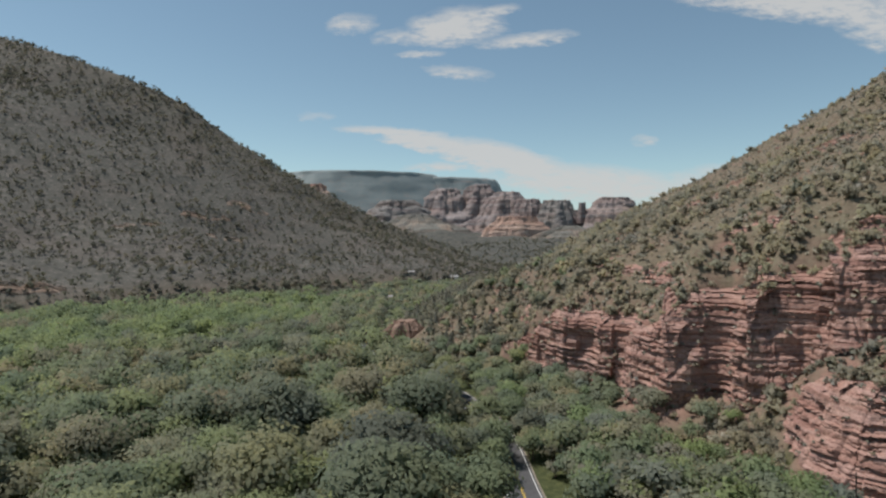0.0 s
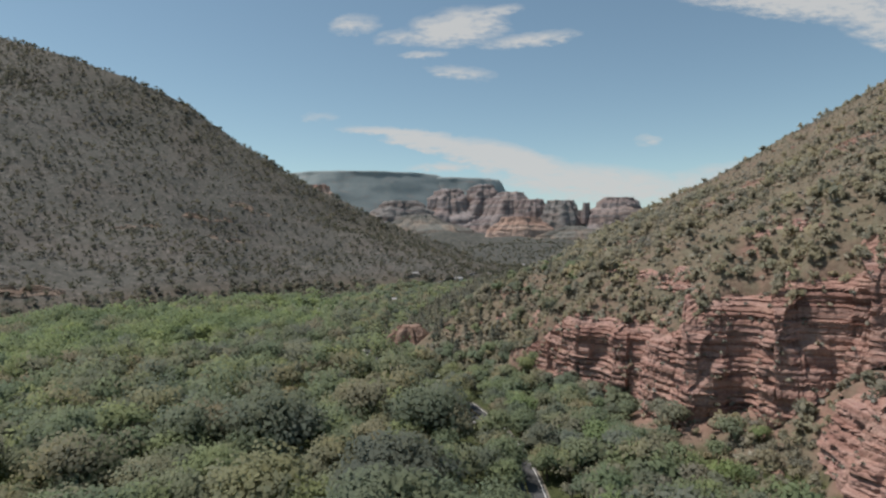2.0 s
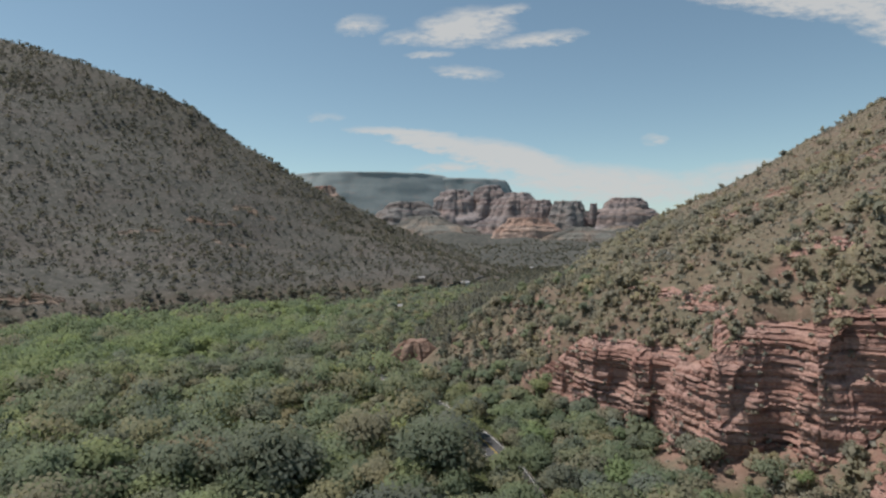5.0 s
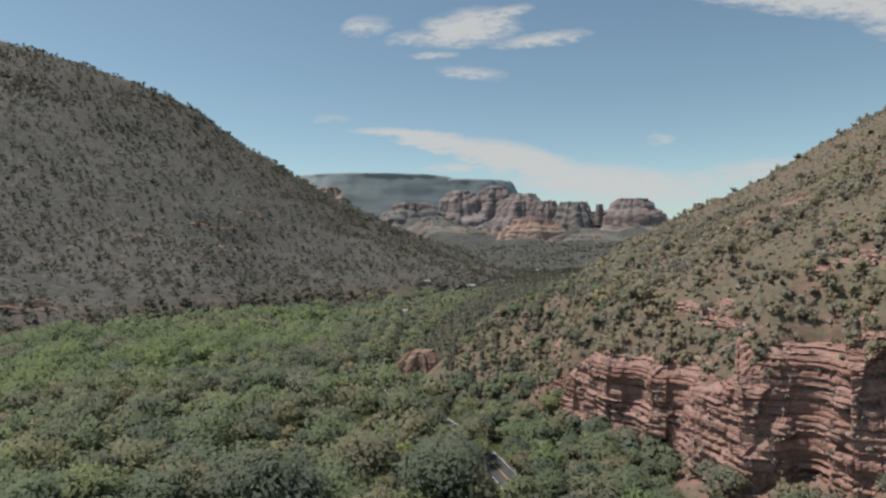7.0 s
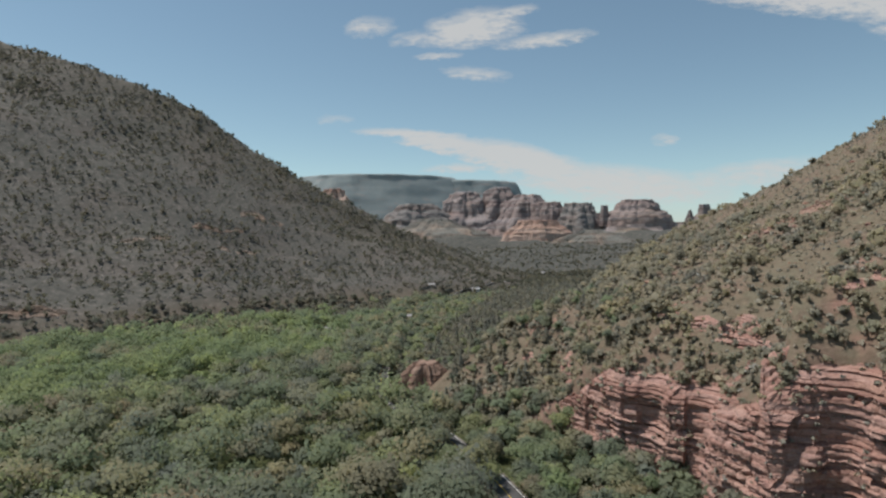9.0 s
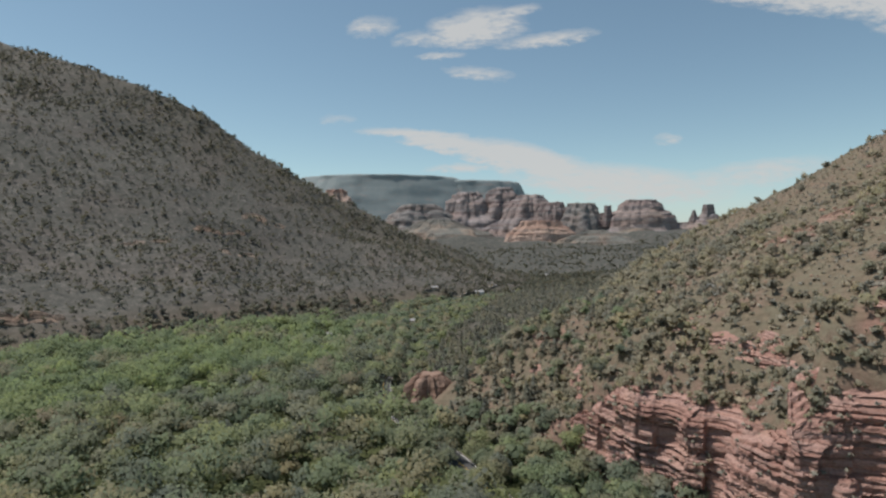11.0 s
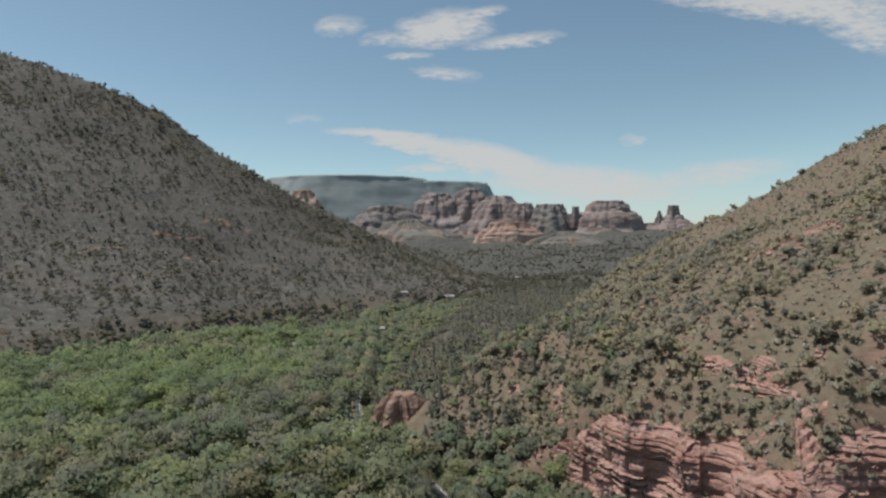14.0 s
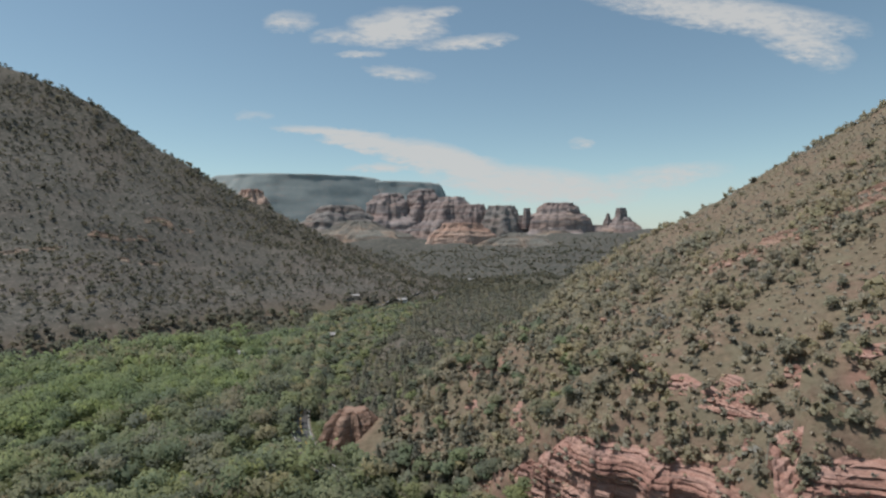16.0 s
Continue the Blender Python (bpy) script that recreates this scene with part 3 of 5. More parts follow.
    here = np.clip(0.38 + 0.6 * fbm(s / 17, s * 0 + 2, 3, 29), 0.0, 0.85)
    for back, rise in ((0.6, 0.1), (0.9, 1.0), (2.2, 1.3), (2.5, 2.5), (4.0, 2.9), (4.3, 4.6), (5.6, 5.1), (5.9, 7.0), (7.6, 7.5), (7.9, 9.4), (10, 10), (12.5, 9.0), (16, -3)):
        wave = apron * (back + 0.9 * fbm(s / 4.5, s * 0 + back * 0.4, 3, 28))
        lift = rise if rise < 0.5 else rise * here + 0.22 * lattice(s / 1.6, s * 0 + back, 20) + 0.35 * lattice(s / 5, s * 0 + back, 21)
        row = np.c_[last[:, :2] - broad * wave[:, None], last[:, 2] + apron * lift]
        grid.append(row)
        if apron > 0.7 and 0.5 < back < 11:
            RIM.extend(row[rng.uniform(0, 1, len(s)) < 0.085])
    v = np.concatenate(grid)
    return mesh_from(name, v.tolist(), grid_faces(len(grid), len(s)), [mat])


def plan_of(base, top):
    return [(*p, q[2], math.dist(p[:2], q[:2])) for p, q in zip(base, top)]


def build_cliffs():
    cliff = tagged(new("cliff"), "tall red sandstone cliff with stepped ledges under a scrubby hillside", "cliff")
    cuts = (0.0, 0.30, 0.40, 0.49, 0.60, 0.72, 0.84, 1.0)
    for a, b in zip(cuts, cuts[1:]):
        part("buttress", cliff_mesh("buttress", PLAN, 20, M_ROCK, a, b), cliff)
    out = tagged(new("rock_outcrop"), "low red sandstone outcrop with cracked beds above the road", "rock outcrop")
    for a, b in ((0.0, 0.4), (0.4, 0.72), (0.72, 1.0)):
        part("buttress", cliff_mesh("buttress", plan_of(N_BASE, N_TOP), 50, M_ROCK, a, b, 0.7, apron=0.8), out)


build_cliffs()


def ledge(cx, cy, turn, long, high, back, seed, mat, label, cell=0.7, pitch=0.4, sink=0.8):
    """A short band of rock that stands out of a slope, along a line through a place."""
    c, s = math.cos(radians(turn)), math.sin(radians(turn))
    base, top = [], []
    n = max(3, int(long / 6))
    for k in range(n + 1):
        q = k / n - 0.5
        wob = 0.10 * long * float(lattice(q * 4, seed, 21))
        x, y = cx + c * q * long - s * wob, cy + s * q * long + c * wob
        h = high * (1 - (2 * abs(q)) ** 3) * (0.75 + 0.35 * float(lattice(q * 6, seed, 22)))
        z = float(ground_z(x, y))
        tx, ty = x + s * back, y - c * back
        base.append((x, y, z - sink))
        top.append((tx, ty, max(z, float(ground_z(tx, ty))) + 0.7 * h))
    me = cliff_mesh("rock_ledge", plan_of(base, top), seed, mat, 0, 1, 0.09 * high, pitch, cell, 0.08 * high)
    tagged(new("rock_ledge", me), label, "rock ledge")


def rocky(name, cx, cy, rx, ry, low, high, seed, mat, turn=0.0, rows=30, cols=64, rough=0.22, top=0.35, label="", category="", steps=5, tilt=0.0, cliffy=0.7, dome=0.0):
    """A free-standing knob or butte: uneven terraces, gullies and flutes, closed on top."""
    rng = np.random.default_rng(seed)
    th = np.linspace(0, 2 * np.pi, cols, endpoint=False)
    rough = rough * (0.72 if rx > 100 else 1)
    gully = 1 + rough * fbm(np.cos(th) * 2.3 + seed, np.sin(th) * 2.3, 4, seed)
    edge = np.sort(np.r_[0, rng.uniform(0.08, 0.95, steps - 1), 1])
    v = []
    for r in range(rows + 1):
        t = r / rows
        tt = np.clip(t + 0.05 * fbm(np.cos(th) * 3 + 5, np.sin(th) * 3 + seed, 3, seed + 1) * (0 < r < rows), 0, 1)
        b = np.clip(np.searchsorted(edge, tt, side="right") - 1, 0, steps - 1)
        f = (tt - edge[b]) / (edge[b + 1] - edge[b] + 1e-9)
        stair = edge[b] + (edge[b + 1] - edge[b]) * step(0.0, 0.45, f)
        k = 1 - (1 - top) * ((1 - cliffy) * tt + cliffy * stair)
        k = k * (1 - dome) + dome * np.sqrt(np.clip(1 - (0.96 * tt) ** 2.4, 0, 1))
        flute = 1 + 0.2 * rough * fbm(th * 5 + seed, th * 0 + 7.0 * t, 3, seed + 2) * np.minimum(1, np.minimum(th, 2 * np.pi - th) * 3)
        rad = k * gully * flute
        x, y = rx * rad * np.cos(th), ry * rad * np.sin(th)
        c, s = math.cos(turn), math.sin(turn)
        wob = (high - low) / rows * (0.7 if cliffy > 0 else 0.15) * lattice(th * 4, th * 0 + r, seed + 3)
        v.append(np.c_[cx + c * x - s * y, cy + s * x + c * y, low + (high - low) * t * (1 + tilt * x / rx) + wob * (0 < r)])
    v = np.concatenate(v + [np.array([[cx, cy, high + 0.01 * (high - low)]])])
    f = []
    for r in range(rows):
        for i in range(cols):
            j = (i + 1) % cols
            f.append((r * cols + i, r * cols + j, (r + 1) * cols + j, (r + 1) * cols + i))
    f += [(rows * cols + i, rows * cols + (i + 1) % cols, len(v) - 1) for i in range(cols)]
    ob = new(name, mesh_from(name, v.tolist(), f, [mat], rx > 100))
    return tagged(ob, label, category) if label else ob


rocky("outcrop", -21, 333, 13.5, 13, -6, 15.5, 61, M_KNOB, rough=0.4, top=0.45, rows=48, cols=120, steps=7, cliffy=0.7, dome=0.6, label="rounded red rock knob beside the road bend", category="rock outcrop")

# ledges on both hillsides
for cx, cy, turn, long, high, back in ((70, 217, 113, 34, 5.0, 3.5), (62, 243, 120, 16, 3.0, 2.5), (88, 200, 118, 18, 3.5, 3), (146, 286, 172, 30, 2.2, 3), (122, 290, 165, 22, 1.8, 2.5), (168, 282, 160, 24, 2.4, 3), (186, 294, 160, 30, 2.4, 3),
                                     (100, 186, 125, 20, 3.2, 3), (36, 285, 100, 22, 3.5, 3), (24, 300, 95, 14, 3.0, 3)):
    ledge(cx, cy, turn, long, high, back, int(abs(cx) * 7 + cy), M_ROCK if cx < 118 else M_KNOB, "low red sandstone ledge on the scrubby hillside")
for cx, cy, turn, long, high, back in ((-345, 505, 235, 60, 9, 7), (-333, 874, 225, 90, 6, 8), (-395, 905, 225, 120, 8, 10), (-455, 900, 222, 90, 7, 9), (-300, 850, 225, 60, 5, 7),                                      (-520, 840, 225, 80, 6, 8), (-380, 770, 228, 70, 5, 7), (-300, 960, 215, 80, 6, 8)):
    ledge(cx, cy, turn, long, high, back, int(abs(cx) * 3 + cy), M_HILLROCK, "weathered brown rock band across the far hillside", 2.0, 0.9, 9.0)

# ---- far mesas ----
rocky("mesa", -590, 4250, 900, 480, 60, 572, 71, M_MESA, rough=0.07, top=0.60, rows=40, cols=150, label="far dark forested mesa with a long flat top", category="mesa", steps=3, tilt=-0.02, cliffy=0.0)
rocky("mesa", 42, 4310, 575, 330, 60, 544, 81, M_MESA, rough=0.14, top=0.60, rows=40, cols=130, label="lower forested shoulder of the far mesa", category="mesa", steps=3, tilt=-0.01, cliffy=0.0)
rocky("butte", -575, 2760, 210, 150, 90, 348, 72, M_FARPEACH, rough=0.45, top=0.2, rows=44, cols=130, cliffy=0.5, label="far pale peach rock butte under the mesa", category="butte", steps=5)
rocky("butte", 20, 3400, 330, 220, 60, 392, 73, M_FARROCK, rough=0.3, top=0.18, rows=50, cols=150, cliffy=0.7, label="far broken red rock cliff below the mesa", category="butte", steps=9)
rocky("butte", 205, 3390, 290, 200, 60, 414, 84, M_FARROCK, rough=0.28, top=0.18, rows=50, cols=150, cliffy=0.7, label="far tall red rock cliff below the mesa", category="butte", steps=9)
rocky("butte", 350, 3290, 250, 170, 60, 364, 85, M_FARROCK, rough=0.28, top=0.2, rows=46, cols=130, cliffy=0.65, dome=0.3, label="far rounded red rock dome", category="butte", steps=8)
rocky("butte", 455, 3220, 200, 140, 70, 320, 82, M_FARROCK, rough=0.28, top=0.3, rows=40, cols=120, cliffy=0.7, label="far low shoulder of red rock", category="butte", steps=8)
rocky("butte", -250, 3300, 380, 200, 60, 320, 86, M_FARDARK, rough=0.32, top=0.2, rows=44, cols=150, cliffy=0.6, label="far rock wall under the mesa with shade in its colour", category="butte", steps=8)
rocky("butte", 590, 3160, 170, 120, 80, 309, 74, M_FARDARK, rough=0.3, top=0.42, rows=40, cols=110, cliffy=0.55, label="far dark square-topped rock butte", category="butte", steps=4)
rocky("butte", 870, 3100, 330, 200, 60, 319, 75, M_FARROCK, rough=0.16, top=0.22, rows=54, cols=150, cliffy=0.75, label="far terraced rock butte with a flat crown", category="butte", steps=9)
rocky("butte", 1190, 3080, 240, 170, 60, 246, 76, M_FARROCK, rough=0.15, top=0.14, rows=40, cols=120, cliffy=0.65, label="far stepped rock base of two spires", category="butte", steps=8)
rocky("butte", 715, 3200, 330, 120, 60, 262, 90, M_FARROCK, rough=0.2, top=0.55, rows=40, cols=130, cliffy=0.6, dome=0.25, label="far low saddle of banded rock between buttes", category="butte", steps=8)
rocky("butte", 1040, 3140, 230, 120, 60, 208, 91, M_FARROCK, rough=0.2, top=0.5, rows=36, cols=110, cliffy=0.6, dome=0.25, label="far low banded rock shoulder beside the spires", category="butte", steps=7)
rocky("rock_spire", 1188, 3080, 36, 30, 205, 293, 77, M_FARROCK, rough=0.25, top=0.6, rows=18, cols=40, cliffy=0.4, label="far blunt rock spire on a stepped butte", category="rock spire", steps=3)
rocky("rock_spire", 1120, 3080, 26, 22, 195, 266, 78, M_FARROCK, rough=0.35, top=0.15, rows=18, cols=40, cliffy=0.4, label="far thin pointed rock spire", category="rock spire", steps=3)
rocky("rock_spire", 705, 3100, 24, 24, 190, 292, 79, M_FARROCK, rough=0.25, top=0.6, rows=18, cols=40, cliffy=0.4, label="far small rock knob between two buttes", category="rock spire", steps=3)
rocky("rock_terrace", 335, 2760, 240, 100, 70, 203, 80, M_FARPEACH, rough=0.2, top=0.38, rows=40, cols=130, cliffy=0.55, label="far banded pink rock terrace", category="rock terrace", steps=6)
rocky("rock_terrace", -130, 2950, 520, 280, 40, 222, 83, M_FARWOOD, rough=0.4, top=0.12, rows=40, cols=150, cliffy=0.3, label="far wooded rocky slope below the mesa", category="rock terrace", steps=6)
rocky("rock_terrace", 1560, 2950, 420, 220, 40, 205, 88, M_FARWOOD, rough=0.4, top=0.15, rows=30, cols=110, cliffy=0.35, label="far wooded ridge beside the spires", category="rock terrace", steps=5)
rocky("rock_terrace", 520, 2480, 330, 130, 40, 150, 89, M_FARWOOD, rough=0.5, top=0.1, rows=30, cols=110, cliffy=0.3, label="far low wooded hump in the upper valley", category="rock terrace", steps=5)
rocky("rock_terrace", 760, 2780, 360, 160, 50, 168, 87, M_FARWOOD, rough=0.35, top=0.12, rows=36, cols=130, cliffy=0.35, label="far wooded slope below the terraced butte", category="rock terrace", steps=5)


# ---- plants ----
def leaf_cards(centres, normals, size, rng):
    """Bent leaf clumps of four corners each, facing about along the given directions."""
    n = len(centres)
    up = rng.normal(0, 1, (n, 3))
    a = np.cross(normals, up)
    a /= np.linalg.norm(a, axis=1)[:, None] + 1e-9
    b = np.cross(normals, a)
    s = size * rng.uniform(0.6, 1.3, (n, 1))
    w = s * rng.uniform(0.5, 0.85, (n, 1))
    bend = normals * s * rng.uniform(-0.35, 0.1, (n, 1))
    v = np.stack([centres - a * s + bend, centres - b * w, centres + a * s + bend, centres + b * w], 1).reshape(-1, 3)
    i = np.arange(n)[:, None] * 4
    f = np.concatenate([np.c_[i, i + 1, i + 3], np.c_[i + 1, i + 2, i + 3]])
    return v, f


def crown(rng, radius, high, low, lobes, leaves, size, flat=0.8):
    """A crown of uneven lobes; returns the leaf corners, faces and shading normals, and the lobes."""
    an = np.arange(lobes) * 2.4 + rng.uniform(0, 6.3)
    rr = radius * np.sqrt((np.arange(lobes) + 0.3) / lobes) * rng.uniform(0.55, 0.75, lobes)
    zz = low + (high - low) * (0.22 + rng.uniform(0.25, 0.62, lobes) * (1 - 0.6 * (rr / radius) ** 2))
    cs = np.stack([rr * np.cos(an), rr * np.sin(an), zz], 1)
    rs = radius * rng.uniform(0.32, 0.60, lobes)
    pick = rng.choice(lobes, leaves, p=rs**2 / (rs**2).sum())
    d = rng.normal(0, 1, (leaves, 3))
    d[:, 2] = d[:, 2] * 0.85 + 0.35
    d /= np.linalg.norm(d, axis=1)[:, None]
    p = cs[pick] + d * rs[pick][:, None] * rng.uniform(0.36, 1.25, (leaves, 1)) * np.array([1, 1, flat])
    nrm = d + rng.normal(0, 0.55, (leaves, 3))
    nrm /= np.linalg.norm(nrm, axis=1)[:, None]
    v, f = leaf_cards(p, nrm, size, rng)
    whole = p - np.array([0, 0, low + 0.3 * (high - low)])
    whole /= np.linalg.norm(whole, axis=1)[:, None] + 1e-6
    soft = 0.5 * whole + 0.25 * d + 0.2 * nrm + np.array([0, 0, 0.4])
    soft /= np.linalg.norm(soft, axis=1)[:, None]
    return v, f, np.repeat(soft, 4, axis=0), cs, rs


def leafy(name, v, f, soft, mat, tone=None):
    me = mesh_from(name, v.tolist(), f.tolist(), [mat], True)
    if tone is not None:
        me.attributes.new("tone", "FLOAT", "POINT").data.foreach_set("value", tone.astype(np.float32))
    me.normals_split_custom_set_from_vertices(soft)
    return me


def limb(bm_v, bm_f, a, b, ra, rb, sides=6):
    a, b = np.array(a, float), np.array(b, float)
    d = (b - a) / np.linalg.norm(b - a)
    x = np.cross(d, (0.3, 0.9, 0.1))
    x /= np.linalg.norm(x)
    y = np.cross(d, x)
    k = sum(len(q) for q in bm_v)
    th = np.linspace(0, 2 * np.pi, sides, endpoint=False)[:, None]
    ring = np.cos(th) * x + np.sin(th) * y
    bm_v.append(np.concatenate([a + ring * ra, b + ring * rb]))
    bm_f += [(k + i, k + (i + 1) % sides, k + sides + (i + 1) % sides, k + sides + i) for i in range(sides)]


def tree_kind(name, rng, radius, tall, lobes, leaves, size, leaf, clear=0.25, flat=0.8):
    """One tree, trunk with limbs and a leafy crown, to be copied."""
    v, f, soft, cs, rs = crown(rng, radius, tall, tall * clear, lobes, leaves, size, flat)
    v[:, 2] *= tall * 0.98 / v[:, 2].max()
    bv, bf = [], []
    mid = np.array([rng.normal(0, 0.3), rng.normal(0, 0.3), tall * 0.42])
    limb(bv, bf, (0, 0, -1.5), mid, 0.045 * radius + 0.12, 0.03 * radius + 0.06)
    for c in cs[: min(7, lobes)]:
        limb(bv, bf, mid, c, 0.022 * radius + 0.04, 0.03, 4)
    return (mesh_from("trunk", np.concatenate(bv).tolist(), bf, [M_BARK]), leafy("crown", v, f, soft, leaf))


def plant(name, kind, x, y, z, turn, k, label, category, group):
    root = new(name)
    root.matrix_world = pose(x, y, float(z), 0, 0, turn) @ Matrix.Diagonal((k, k, k, 1))
    root.empty_display_size = 0.5
    for nm, me in zip(("trunk", "crown"), kind):
        ob = new(nm, me)
        ob.parent = root
    return tagged(root, label, category, group)


class Heap:
    """Many small plants gathered into one mesh."""

    def __init__(self):
        self.v, self.f, self.n, self.t, self.count = [], [], [], [], 0

    def add(self, rng, x, y, z, radius, tall, lobes, leaves, size, flat=0.8, low=0.15, sink=0.4):
        v, f, soft, *_ = crown(rng, radius, tall, tall * low, lobes, leaves, size, flat)
        self.v.append(v + (x, y, z - sink))
        self.f.append(f + self.count)
        self.n.append(soft)
        self.t.append(np.full(len(v), rng.uniform()))
        self.count += len(v)

    def spire(self, rng, x, y, z, radius, tall, leaves, size):
        """An upright conifer: leaf clumps on drooping whorls round a straight stem."""
        h = rng.uniform(0, 1, leaves) ** 1.25
        a = rng.uniform(0, 6.283, leaves)
        gap = 0.75 + 0.35 * np.sin(h * 26 + rng.uniform(0, 6)) + 0.25 * np.sin(a * 3 + h * 9)
        r = radius * (1 - h) ** 0.8 * gap * np.sqrt(rng.uniform(0.35, 1, leaves)) + 0.05
        d = np.stack([np.cos(a), np.sin(a), 0.35 + 0.4 * h], 1)
        p = np.stack([r * np.cos(a), r * np.sin(a), tall * (0.04 + 0.96 * h)], 1)
        nrm = d + rng.normal(0, 0.4, (leaves, 3))
        nrm /= np.linalg.norm(nrm, axis=1)[:, None]
        v, f = leaf_cards(p, nrm, size, rng)
        soft = d + np.array([0, 0, 0.7])
        soft /= np.linalg.norm(soft, axis=1)[:, None]
        self.v.append(v + (x, y, z - 0.3))
        self.f.append(f + self.count)
        self.n.append(np.repeat(soft, 4, axis=0))
        self.t.append(np.full(len(v), rng.uniform()))
        self.count += len(v)

    def make(self, name, mat, label, category):
        if self.v:
            me = leafy(name, np.concatenate(self.v), np.concatenate(self.f), np.concatenate(self.n), mat, np.concatenate(self.t))
            tagged(new(name, me), label, category, kind="stuff")


def scatter(rng, x0, x1, y0, y1, gap):
    """Jittered places on a staggered grid."""
    xs, ys = np.arange(x0, x1, gap), np.arange(y0, y1, gap)
    X, Y = np.meshgrid(xs, ys)
    X = X + (np.arange(len(ys)) % 2)[:, None] * gap / 2
    return (X + rng.uniform(-0.42, 0.42, X.shape) * gap).ravel(), (Y + rng.uniform(-0.42, 0.42, X.shape) * gap).ravel()


HOUSES = ((17, 962), (-88, 778), (-62, 664), (-128, 603), (-48, 925), (70, 985), (160, 1260))


# gaps in the woods, each from one place to another with a half width
GAPS = ((-47, 352, -38, 300, 3.4), (-6, 271, -6, 232, 3.6), (9, 231, 7, 192, 4.2), (22, 152, 18, 118, 2.6))


def in_gap(x, y):
    hit = np.full(np.shape(x), False)
    for ax, ay, bx, by, w in GAPS:
        dx, dy = bx - ax, by - ay
        q = np.clip(((x - ax) * dx + (y - ay) * dy) / (dx * dx + dy * dy), 0, 1)
        hit |= np.hypot(x - ax - q * dx, y - ay - q * dy) < w
    return hit


